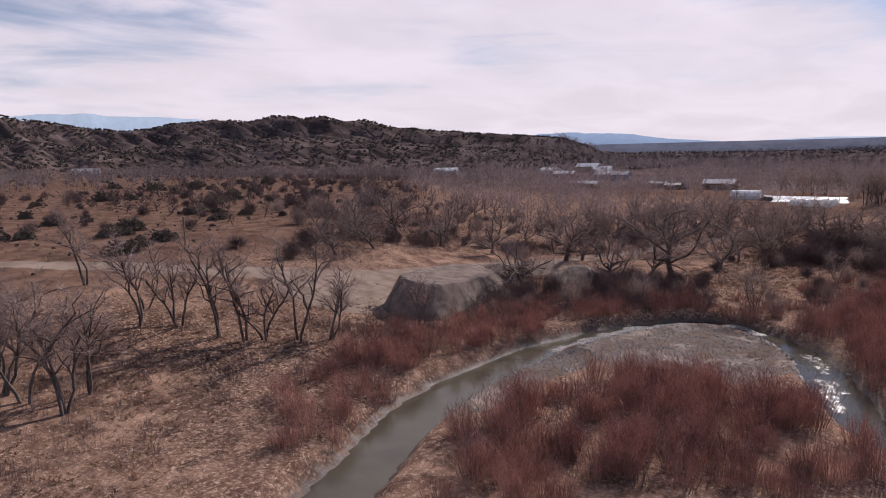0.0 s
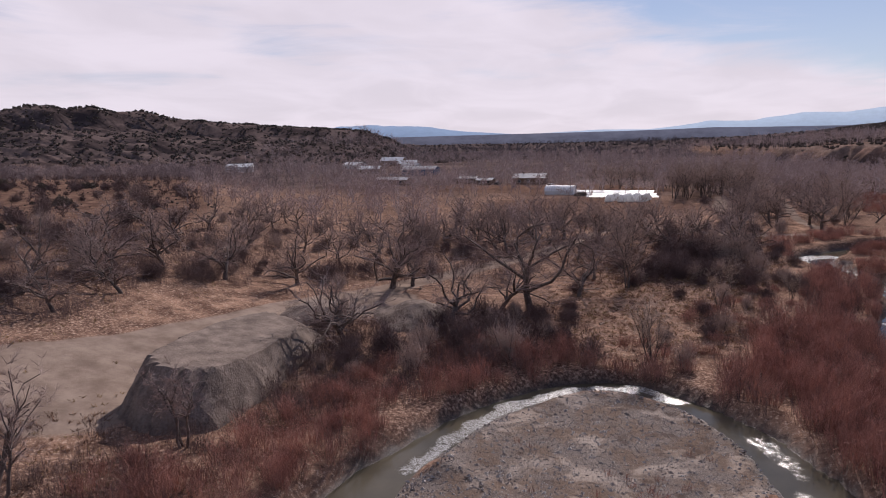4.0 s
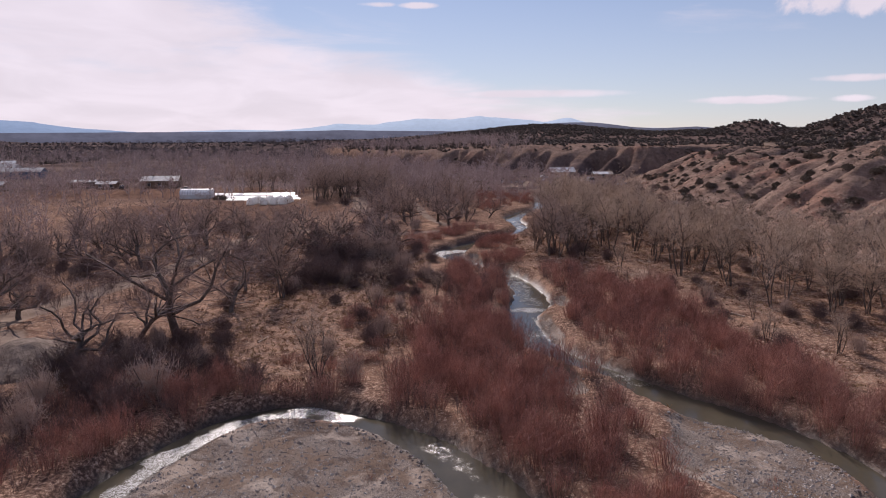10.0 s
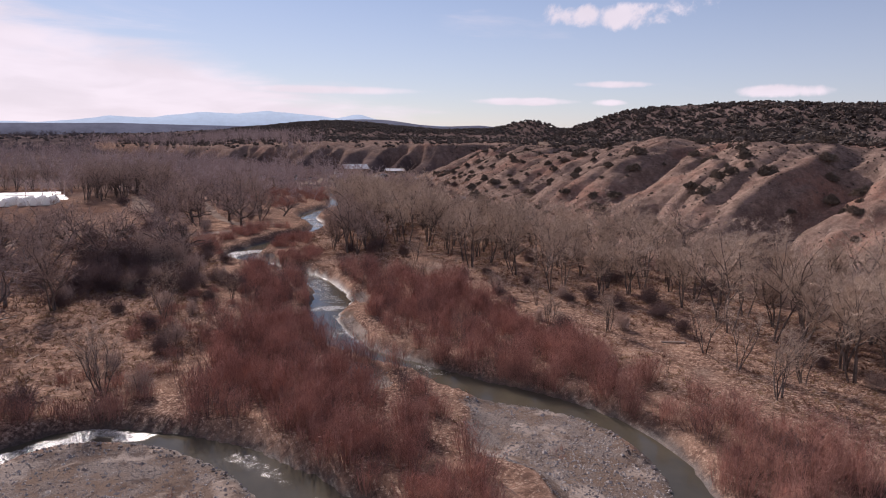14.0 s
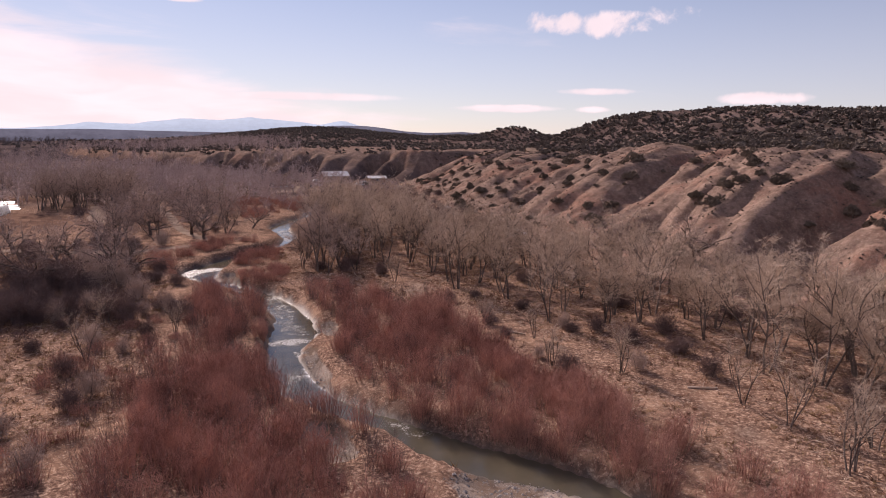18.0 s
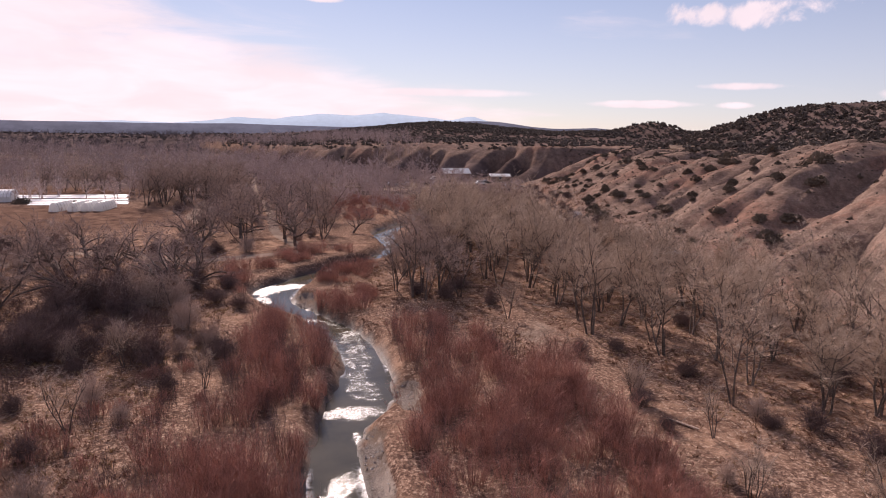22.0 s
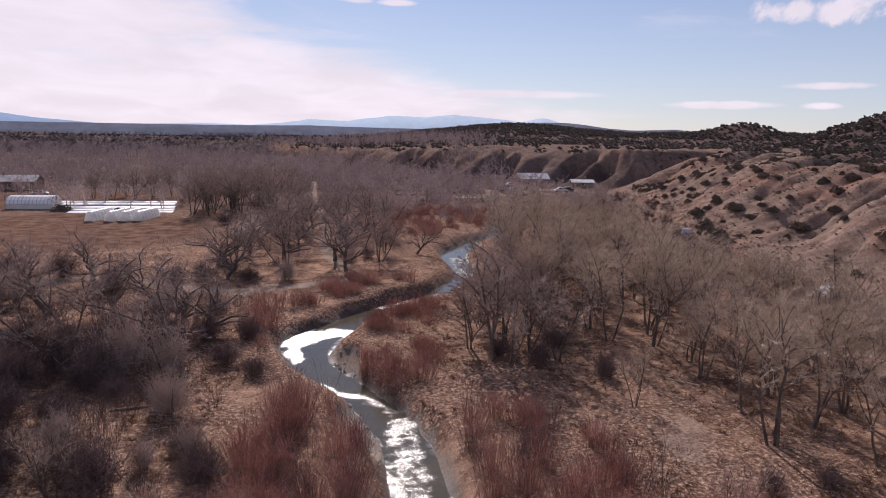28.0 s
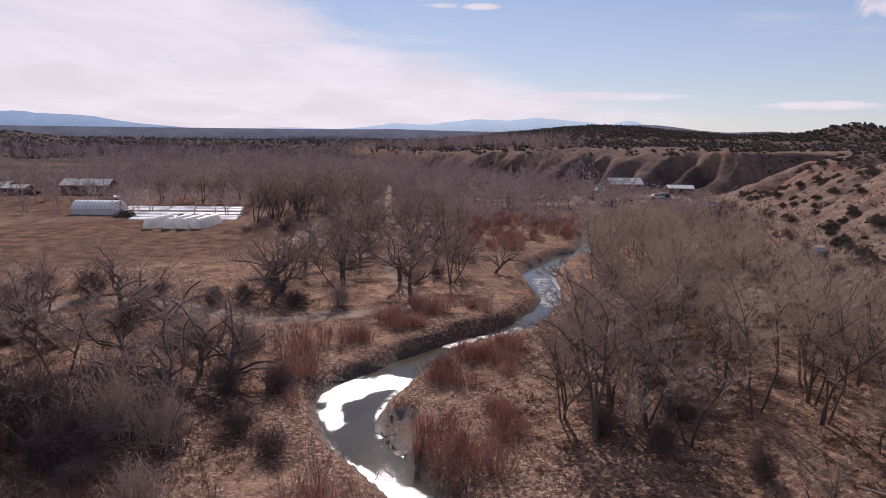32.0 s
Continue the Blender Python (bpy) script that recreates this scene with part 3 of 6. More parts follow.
def spread(lo, fine_lo, fine_hi, hi, step, grow):
    mid = list(np.arange(fine_lo, fine_hi, step))
    a, s = [], step
    while (a[-1] if a else fine_lo) > lo:
        s *= grow
        a.append((a[-1] if a else fine_lo) - s)
    b, s = [], step
    while (b[-1] if b else mid[-1]) < hi:
        s *= grow
        b.append((b[-1] if b else mid[-1]) + s)
    return np.array(a[::-1] + mid + b)


XS = np.concatenate([spread(-4600, -62, 58, 58, 0.75, 1.042)[:-1], spread(58, 58, 150, 4600, 1.15, 1.05)[1:]])
YS = spread(-1500, 24, 190, 350, 0.75, 1.034)
YS = np.concatenate([YS[YS < 190], spread(189, 190, 191, 345, 0.75, 1.011)[2:]])
YS = np.concatenate([YS[:-1], spread(YS[-2], YS[-2] + 2.4, 465, 4700, 2.4, 1.06)[1:]])
gx, gy = np.meshgrid(XS, YS)
gz, gedge, gbar = land(gx, gy)
rr = np.hypot(gx, gy)
hillside = smooth(gx - foot_line(gy) + 3 * swell(gx, gy, 8, 49, 2), -4, 7)
deep = gy - bench_front(gx)
hillside = np.maximum(hillside * (1 - smooth(gy, 360, 420)), 0.8 * smooth(deep, -4, 8) * (1 - smooth(deep, 50, 90)) * smooth(gx, -80, 0) * (1 - smooth(gx, 350, 450)))
meadow = np.maximum(smooth(terrace_line(gy) - gx, 18, 45), 0)
for cx, cy, rx, ry in ((-66, 228, 36, 30), (5, 76, 4, 6), (-100, 290, 60, 26)):
    meadow = np.maximum(meadow, 1 - smooth(np.hypot((gx - cx) / rx, (gy - cy) / ry), 0.7, 1.15))
road = np.zeros_like(gx)
for line in ROADS:
    d, w = to_line(gx, gy, line, 20)
    road = np.maximum(road, 1 - smooth(d - w, -0.6, 0.9))
d, w = to_line(gx, gy, PATHS[0], 20)
road = np.maximum(road, (0.22 + 0.4 * swell(gx, gy, 5, 27, 2)) * (1 - smooth(d - w, -0.8, 2.2)))
for cx, cy, rx, ry in ((-66, 72, 9, 20), (-69, 58, 11, 9), (-63, 101, 5, 9), (44, 318, 20, 11), (28, 306, 10, 7), (66, 332, 13, 6), (58, 222, 5, 12)):
    road = np.maximum(road, 1 - smooth(np.hypot((gx - cx) / rx, (gy - cy) / ry), 0.6, 1.1))
far_cover = np.maximum(smooth(rr, 900, 1300), smooth(rr, 520, 640) * (gx < 0) * (gy > -300))
far_cover = np.maximum(far_cover, 0.8 * smooth(gx, 122, 150) * smooth(gy, 60, 130) * (1 - 0.5 * smooth(gy, 300, 360)))
far_cover = np.maximum(far_cover, 0.85 * smooth(gy, 235, 300) * (1 - smooth(gx - foot_line(gy), -10, 6)) * (1 - meadow))
far_cover = np.maximum(far_cover * (1 - 0.8 * smooth(deep, -4, 8) * (1 - smooth(deep, 50, 90)) * (gx > -80) * (gx < 450) * (gy > 330)), 0.85 * smooth(deep, 50, 90) * (gy > 300))
gravel = np.maximum(gbar, 0.45 * (1 - smooth(gedge, 0.1, 0.7)))
wet = 1 - smooth(gedge, 0.0, 0.45)
ground = tagged(grid_mesh("ground", XS, YS, gz, GROUND, (("meadow", meadow), ("slope", hillside), ("road", road), ("gravel", gravel), ("wet", wet),
                                                         ("far", far_cover))), "dry winter valley floor with straw, gravel bars and clay slopes", "ground", kind="structure")


def river_mesh():
    p, n = STREAM, 17
    t = np.gradient(p[:, :2], axis=0)
    t /= np.linalg.norm(t, axis=1)[:, None]
    side = np.stack([t[:, 1], -t[:, 0]], 1)
    u = np.linspace(-1, 1, n)
    xy = p[:, None, :2] + side[:, None, :] * (u[None, :, None] * (p[:, 2] + 1.3)[:, None, None])
    v = np.concatenate([xy, np.full((*xy.shape[:2], 1), WATER_Z)], -1).reshape(-1, 3)
    i = np.arange(len(v)).reshape(len(p), n)
    q = np.stack([i[:-1, :-1], i[:-1, 1:], i[1:, 1:], i[1:, :-1]], -1).reshape(-1, 4)
    me = bpy.data.meshes.new("river")
    me.from_pydata(v.tolist(), [], q.tolist())
    f = np.zeros(len(v))
    wx, wy = v[:, 0] + 0.9 * swell(v[:, 0], v[:, 1], 2.2, 22, 2), v[:, 1] + 0.9 * swell(v[:, 0], v[:, 1], 2.2, 24, 2)
    for x0, y0, x1, y1, r, strong in RAPIDS:
        t = np.clip(((wx - x0) * (x1 - x0) + (wy - y0) * (y1 - y0)) / ((x1 - x0) ** 2 + (y1 - y0) ** 2), 0, 1)
        f = np.maximum(f, strong * (1 - smooth(np.hypot(wx - x0 - t * (x1 - x0), wy - y0 - t * (y1 - y0)), 0.45 * r, 1.5 * r)))
    f = f + 0.12 + 0.12 * swell(v[:, 0], v[:, 1], 6, 28, 2)
    rim = np.abs(np.abs(u)[None, :] * (p[:, 2] + 1.3)[:, None] - p[:, 2][:, None])
    rim = (1 - smooth(rim, 0.08, 0.42)).ravel() * smooth(swell(v[:, 0], v[:, 1], 7, 23, 2), 0.12, 0.45) * smooth(v[:, 1], 94, 100)
    a = me.attributes.new("rim", "FLOAT", "POINT")
    a.data.foreach_set("value", rim.astype(np.float32))
    a = me.attributes.new("riffle", "FLOAT", "POINT")
    a.data.foreach_set("value", f.astype(np.float32))
    me.materials.append(WATER)
    return new("river", me)


tagged(river_mesh(), "shallow winding river with glittering rapids", "river", kind="structure")


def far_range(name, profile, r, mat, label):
    """Mountains at the edge of sight in painted haze colours: a long solid ridge along an arc."""
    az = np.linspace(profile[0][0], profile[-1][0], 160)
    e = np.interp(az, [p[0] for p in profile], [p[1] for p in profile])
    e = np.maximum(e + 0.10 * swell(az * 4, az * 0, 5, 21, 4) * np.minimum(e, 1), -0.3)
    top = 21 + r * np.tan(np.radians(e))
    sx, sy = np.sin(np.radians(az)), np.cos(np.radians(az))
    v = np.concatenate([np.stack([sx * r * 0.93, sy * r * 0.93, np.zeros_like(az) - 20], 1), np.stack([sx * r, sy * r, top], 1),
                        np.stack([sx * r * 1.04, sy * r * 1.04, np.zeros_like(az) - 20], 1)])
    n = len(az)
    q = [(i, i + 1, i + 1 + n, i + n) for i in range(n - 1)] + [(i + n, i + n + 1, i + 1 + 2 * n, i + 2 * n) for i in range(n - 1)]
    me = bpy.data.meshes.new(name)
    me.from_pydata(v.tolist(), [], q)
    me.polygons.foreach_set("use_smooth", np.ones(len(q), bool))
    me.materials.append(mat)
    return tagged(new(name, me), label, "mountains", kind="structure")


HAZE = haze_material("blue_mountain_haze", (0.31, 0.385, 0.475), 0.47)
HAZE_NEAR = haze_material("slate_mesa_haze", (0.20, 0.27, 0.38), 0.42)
far_range("backdrop", ((-95, 0.2), (-80, 2.4), (-74, 2.75), (-70, 3.15), (-67, 3.1), (-65.4, 2.9), (-63, 2.88), (-60, 2.65), (-56, 2.0), (-50, 0.6), (-44, -.2)), 4300, HAZE, "mountain range on the horizon, painted pale blue with haze")
SLATE_HAZE = haze_material("slate_woodland_haze", (0.09, 0.096, 0.128), 0.35, 0.16)
far_range("backdrop", ((-64, 0.0), (-50, 0.02), (-28.9, 0.03), (-19.5, 0.04), (-9.5, 0.05), (-4.2, 0.14), (-0.5, 0.07), (6.5, 0.0), (8.6, 0.34), (13.1, 0.64), (15.8, 0.66), (18.4, 0.31), (20.5, 0.17), (23.4, 0.3), (25, 0.15), (33, 0.1), (45, 0.1), (60, 0.0)), 1650, SLATE_HAZE,
          "wooded plateau, painted dark slate-blue with haze")
far_range("backdrop", ((-36, 0.3), (-33, 1.0), (-30, 1.05), (-28.8, 0.95), (-25.5, 0.76), (-24, 0.45), (-22.3, 0.3), (-20.3, 0.13), (-16, -.2)), 3900, HAZE_NEAR, "flat mesa on the horizon, painted slate blue with haze")
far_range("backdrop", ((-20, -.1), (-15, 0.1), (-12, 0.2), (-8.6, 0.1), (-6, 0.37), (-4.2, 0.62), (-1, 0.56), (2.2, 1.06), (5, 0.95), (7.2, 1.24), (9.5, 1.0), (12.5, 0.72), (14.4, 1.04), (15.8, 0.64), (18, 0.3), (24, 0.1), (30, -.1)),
          4400, HAZE, "mountain range on the horizon, painted pale blue with haze")
# ---- mesh builders ----
def tri_mesh(name, v, f, mat, smooth_shade=False):
    me = bpy.data.meshes.new(name)
    v, f = np.asarray(v, np.float32), np.asarray(f, np.int32)
    me.vertices.add(len(v))
    me.vertices.foreach_set("co", v.ravel())
    me.loops.add(f.size)
    me.loops.foreach_set("vertex_index", f.ravel())
    me.polygons.add(len(f))
    me.polygons.foreach_set("loop_start", np.arange(0, f.size, 3, dtype=np.int32))
    me.polygons.foreach_set("use_smooth", np.full(len(f), smooth_shade))
    me.update()
    me.materials.append(mat)
    return me


def tubes(p0, p1, r0, r1, sides=3):
    """Tapered round pieces from p0 to p1; without r1 they end in a point."""
    p0, p1 = np.asarray(p0, float), np.asarray(p1, float)
    n = len(p0)
    d = p1 - p0
    d /= np.linalg.norm(d, axis=1)[:, None] + 1e-9
    ref = np.where(np.abs(d[:, 2:3]) > 0.9, np.array([[1.0, 0, 0]]), np.array([[0, 0, 1.0]]))
    a = np.cross(d, ref)
    a /= np.linalg.norm(a, axis=1)[:, None] + 1e-9
    b = np.cross(d, a)
    ang = np.arange(sides) * 2 * np.pi / sides
    ring = a[:, None, :] * np.cos(ang)[None, :, None] + b[:, None, :] * np.sin(ang)[None, :, None]
    low = p0[:, None, :] + ring * np.asarray(r0, float).reshape(-1, 1, 1)
    k = np.arange(sides)
    nx = (k + 1) % sides
    if r1 is None:
        v = np.concatenate([low, p1[:, None, :]], 1)
        f = np.stack([k, nx, np.full(sides, sides)], 1)
    else:
        v = np.concatenate([low, p1[:, None, :] + ring * np.asarray(r1, float).reshape(-1, 1, 1)], 1)
        f = np.concatenate([np.stack([k, nx, nx + sides], 1), np.stack([k, nx + sides, k + sides], 1)])
    m = v.shape[1]
    return v.reshape(-1, 3), (f[None] + (np.arange(n) * m)[:, None, None]).reshape(-1, 3)


def joined(*pieces):
    v, f, base = [], [], 0
    for a, b in pieces:
        v.append(a)
        f.append(b + base)
        base += len(a)
    return np.concatenate(v), np.concatenate(f)


def grow_tree(seed, tall, stems, spread_out, limbs, forks, twigs, thick, lean=0.0, rise=0.5, reach=(0.4, 1.05), crook=False):
    """Pieces of a bare tree: lists of (p0, p1, r0, r1) by rank, from stem to twig."""
    rng = random.Random(seed)
    ranks, marks = [[], [], [], []], [(0, 0)]

    def turn(d, amount):
        v = d + Vector((rng.gauss(0, amount), rng.gauss(0, amount), rng.gauss(0, amount * 0.6)))
        return v.normalized()

    def limb(p, d, length, r, rank, pieces):
        n, out = pieces, []
        for i in range(n):
            d = turn(d, (0.2, 0.42, 0.4)[rank] if stems == 1 or crook else (0.12, 0.24, 0.34)[rank])
            d = (d + Vector((0, 0, rise * (0.10 if rank else 0.04)))).normalized()
            q = p + d * (length / n)
            r2 = max(r * (1 - 0.62 / n), 0.006)
            ranks[rank].append((p, q, r, r2))
            out.append((q, d, r2, (i + 1) / n))
            p, r = q, r2
        return out

    for s in range(stems):
        a = rng.uniform(0, 6.283)
        tilt = rng.uniform(0.05, 0.32) if stems > 1 else lean
        d = Vector((math.cos(a) * tilt, math.sin(a) * tilt, 1)).normalized()
        base = Vector((math.cos(a), math.sin(a), 0)) * (0.25 * (stems > 1)) - Vector((0, 0, 0.35))
        h = tall * rng.uniform(0.8, 1.05)
        stem = limb(base, d, h * (0.84 if stems > 1 else 0.38), thick * (0.75 if stems > 1 else 1.0), 0, 6 if stems > 1 else 4)
        starts = [s for s in stem if s[3] > (0.38 if stems > 1 else 0.45)]
        for li in range(limbs):
            p, dd, r, t = starts[li % len(starts)] if stems > 1 else starts[-1 - (li % len(starts))]
            a2 = li * 2.4 + rng.uniform(-0.5, 0.5)
            out = Vector((math.cos(a2), math.sin(a2), 0))
            w = spread_out * rng.uniform(0.7, 1.2)
            d2 = (out * w + Vector((0, 0, 1.0)) + dd * 0.4).normalized()
            length = h * ((0.34 if stems > 1 else 0.6) * rng.uniform(0.6, 1.2))
            for q, d3, r3, t3 in limb(p, d2, length, r * 0.62, 1, 3 if stems > 1 else 5):
                if t3 < 0.3:
                    continue
                for k in range(forks):
                    d4 = turn(d3, 1.0)
                    if d4.z < -0.25:
                        d4.z *= -0.4
                    for q5, d5, r5, t5 in limb(q, d4, length * rng.uniform(0.28, 0.48), min(max(r3 * 0.45, 0.01), 0.026), 2, 2):
                        for m in range(twigs):
                            d6 = turn(d5, 0.85)
                            d6 = (d6 + Vector((0, 0, 0.25))).normalized()
                            ranks[3].append((q5, q5 + d6 * rng.uniform(*reach), 0.0105, 0))
        marks.append((len(ranks[0]), len(ranks[1])))
    return ranks, marks


def as_arrays(pieces):
    return (np.array([p[0][:] for p in pieces]), np.array([p[1][:] for p in pieces]), np.array([p[2] for p in pieces]), np.array([p[3] for p in pieces]))


def chain(run, sides):
    """One bent, tapering limb through consecutive pieces."""
    pts = np.array([run[0][0][:]] + [p[1][:] for p in run])
    rad = np.array([run[0][2]] + [p[3] for p in run])
    d = np.gradient(pts, axis=0)
    d /= np.linalg.norm(d, axis=1)[:, None] + 1e-9
    a = np.cross(d, [0.31, 0.95, 0.05])
    a /= np.linalg.norm(a, axis=1)[:, None] + 1e-9
    b = np.cross(d, a)
    ang = np.arange(sides) * 2 * np.pi / sides
    v = pts[:, None] + (a[:, None] * np.cos(ang)[None, :, None] + b[:, None] * np.sin(ang)[None, :, None]) * rad[:, None, None]
    k, nx = np.arange(sides), (np.arange(sides) + 1) % sides
    f = [np.concatenate([np.stack([k, nx, nx + sides], 1), np.stack([k, nx + sides, k + sides], 1)]) + i * sides for i in range(len(pts) - 1)]
    return v.reshape(-1, 3), np.concatenate(f)


def tree_meshes(name, seed, twig_mat, thin=1.0, **kw):
    ranks, marks = grow_tree(seed, **kw)
    wood = []
    if kw["stems"] == 1:
        wood.append(("trunk", tri_mesh(name + "_trunk", *chain(ranks[0], 8), BARK, True)))
        runs = []
        for piece in ranks[1]:
            if runs and (runs[-1][-1][1] - piece[0]).length < 1e-6:
                runs[-1].append(piece)
            else:
                runs.append([piece])
        for run in runs:
            wood.append(("limb", tri_mesh(name + "_limb", *chain(run, 5), BARK, True)))
    else:
        for lo, hi in zip(marks, marks[1:]):
            wood.append(("stem", tri_mesh(name + "_stem", *chain(ranks[0][lo[0]:hi[0]], 6), BARK, True)))
    p0, p1, a, b = as_arrays(ranks[2])
    q0, q1, c, _ = as_arrays(ranks[3])
    boughs = []
    if kw["stems"] > 1:
        s0, s1, d, e = as_arrays(ranks[1])
        boughs = [tubes(s0, s1, d * 1.25, e * 1.25, 4)]
    crown = tri_mesh(name + "_crown", *joined(tubes(p0, p1, a, b, 3), tubes(q0, q1, c * thin, None, 3), *boughs), twig_mat)
    if boughs:
        crown.materials.append(BARK)
        slots = np.zeros(len(crown.polygons), np.int32)
        slots[-len(boughs[0][1]):] = 1
        crown.polygons.foreach_set("material_index", slots)
    return wood + [("crown", crown)]


def tree_thing(name, meshes, label, category, group):
    root = tagged(new(name), label, category, group)
    for part_name, me in meshes:
        ob = new(part_name, me)
        ob.parent = root
    return root


OLD = [tree_meshes("old_cottonwood", s, TWIG_OLD, 1.4, tall=h, stems=1, spread_out=w, limbs=9, forks=3, twigs=6, thick=t * 0.85, lean=l, rise=0.12)
       for s, h, w, t, l in ((3, 9.8, 1.5, 0.42, 0.15), (8, 9.0, 1.8, 0.46, 0.4), (14, 10.4, 1.3, 0.40, 0.25), (21, 8.4, 2.0, 0.44, 0.6))]
YOUNG = [tree_meshes("young_cottonwood", s, TWIG_PALE, 1.2, tall=h, stems=n, spread_out=1.0, limbs=8, forks=2, twigs=9, thick=0.14, rise=0.22)
         for s, h, n in ((31, 8.6, 3), (37, 9.4, 2), (41, 8.0, 4), (47, 9.0, 3))]
GROVE = [tree_meshes("riverside_tree", s, TWIG, 1.9, tall=h, stems=n, spread_out=1.15, limbs=6, forks=2, twigs=9, thick=0.16, rise=0.3)
         for s, h, n in ((53, 9.2, 3), (59, 8.4, 4), (61, 10.0, 2))]
OPEN = [tree_meshes("open_cottonwood", s, TWIG_OLD, 1.2, tall=h, stems=n, spread_out=0.9, limbs=7, forks=2, twigs=7, thick=0.19, rise=0.2, crook=True)
        for s, h, n in ((101, 9.0, 2), (103, 8.2, 3), (107, 9.6, 2), (109, 7.6, 3))]
SMALL = [tree_meshes("sapling", s, TWIG_PALE, tall=h, stems=n, spread_out=0.5, limbs=5, forks=1, twigs=4, thick=0.07, rise=0.8)
         for s, h, n in ((71, 5.0, 3), (73, 4.2, 5))]


def bush_meshes(seed, w, h, n, mat):
    """A leafless bush three metres wide or so: a few stout stems and a dome of fine shoots in uneven lobes."""
    nr = np.random.RandomState(seed)
    stems = []
    for i in range(3):
        a = i * 2.1 + nr.uniform(-0.4, 0.4)
        foot = np.array([[math.cos(a) * 0.2, math.sin(a) * 0.2, -0.25]])
        knee = foot + [[math.cos(a) * w * 0.12, math.sin(a) * w * 0.12, h * 0.5]]
        tip = knee + [[math.cos(a) * w * 0.12, math.sin(a) * w * 0.12, h * 0.32]]
        stems.append(("stem", tri_mesh("bush_stem", *joined(tubes(foot, knee, [0.045], [0.03], 5), tubes(knee, tip, [0.03], [0.012], 5)), BARK, True)))
    lobe = nr.uniform(-0.22, 0.22, (5, 2)) * w
    k = nr.randint(0, 5, n)
    a, u = nr.uniform(0, 6.283, n), nr.uniform(0.02, 1, n)
    out = np.sqrt(1 - u * u) * nr.uniform(0.75, 1.05, n)
    size = nr.uniform(0.55, 0.85, 5)[k]
    base = np.stack([lobe[k, 0] * 0.7 + nr.normal(0, 0.12 * w, n), lobe[k, 1] * 0.7 + nr.normal(0, 0.12 * w, n), nr.uniform(-0.05, 0.45 * h, n)], 1)
    tip = np.stack([lobe[k, 0] + np.cos(a) * out * w * 0.5 * size, lobe[k, 1] + np.sin(a) * out * w * 0.5 * size, 0.1 * h + u * h * nr.uniform(0.75, 1.1, n) * (0.55 + 0.45 * size)], 1)
    pieces = [tubes(base, tip, np.full(n, 0.014), None, 3)]
    for _ in range(3):
        s = nr.uniform(0.35, 1.0, n)[:, None]
        mid = base * (1 - s) + tip * s
        side = mid + nr.normal(0, 0.26, (n, 3)) + (tip - base) * 0.22
        side[:, 2] = np.maximum(side[:, 2], 0.05)
        pieces.append(tubes(mid, side, np.full(n, 0.012), None, 3))
    return stems + [("crown", tri_mesh("bush_crown", *joined(*pieces), mat))]


SHRUB = [bush_meshes(s, w, h, n, m) for s, w, h, n, m in ((83, 3.0, 2.2, 300, SCRUB), (89, 3.2, 1.9, 320, SCRUB), (97, 2.6, 2.3, 240, TWIG))]


def juniper_mesh(name, seed, w, h, clumps=260):
    """A round evergreen bush: hundreds of small ragged clumps round a hidden frame of branches."""
    rng = np.random.RandomState(seed)
    a, u = rng.uniform(0, 2 * np.pi, clumps), rng.uniform(0, 1, clumps) ** 1.3
    rad = np.sqrt(1 - np.clip(u, 0, 1) ** 2) * rng.uniform(0.7, 1.03, clumps) * (1 + 0.22 * np.sin(a * 3 + seed))
    lobe = rng.randint(0, 4, clumps)
    shift = np.stack([np.cos(np.arange(4) * 1.7 + seed) * 0.42 * w, np.sin(np.arange(4) * 1.7 + seed) * 0.42 * w], 1)[lobe]
    big = np.array([0.72, 0.6, 0.85, 0.5])[lobe]
    c = np.stack([np.cos(a) * rad * w, np.sin(a) * rad * w, (0.06 + 0.9 * u * rng.uniform(0.75, 1.1, clumps)) * h], 1)
    c *= big[:, None]
    c[:, :2] += shift
    c[:, 2] = np.maximum(c[:, 2], 0.1)
    n = 5
    cc = np.repeat(c, n, 0)
    out = c - np.array([0, 0, h * 0.35])
    out = np.repeat(out / np.linalg.norm(out, axis=1)[:, None], n, 0) + rng.normal(0, 0.65, (clumps * n, 3))
    out /= np.linalg.norm(out, axis=1)[:, None]
    return tri_mesh(name, *tubes(cc - out * 0.15, cc + out * rng.uniform(0.28, 0.55, (clumps * n, 1)), rng.uniform(0.10, 0.2, clumps * n) * (w / 1.6) ** 0.5, None, 3), JUNIPER)


def stub_mesh(name, seed, h):
    rng = np.random.RandomState(seed)
    a = rng.uniform(0, 6.28, 5)
    tip = np.stack([np.cos(a) * 0.5, np.sin(a) * 0.5, np.full(5, h * 0.7)], 1)
    return tri_mesh(name, *tubes(np.zeros((5, 3)) - [0, 0, 0.3], tip, np.full(5, 0.09), np.full(5, 0.04), 5), BARK)


JUNIPERS = [[("trunk", stub_mesh("juniper_trunk", s, h)), ("crown", juniper_mesh("juniper_crown", s, w, h))] for s, w, h in ((5, 1.5, 2.1), (6, 2.1, 2.3), (7, 1.2, 2.0), (9, 2.6, 2.7))]

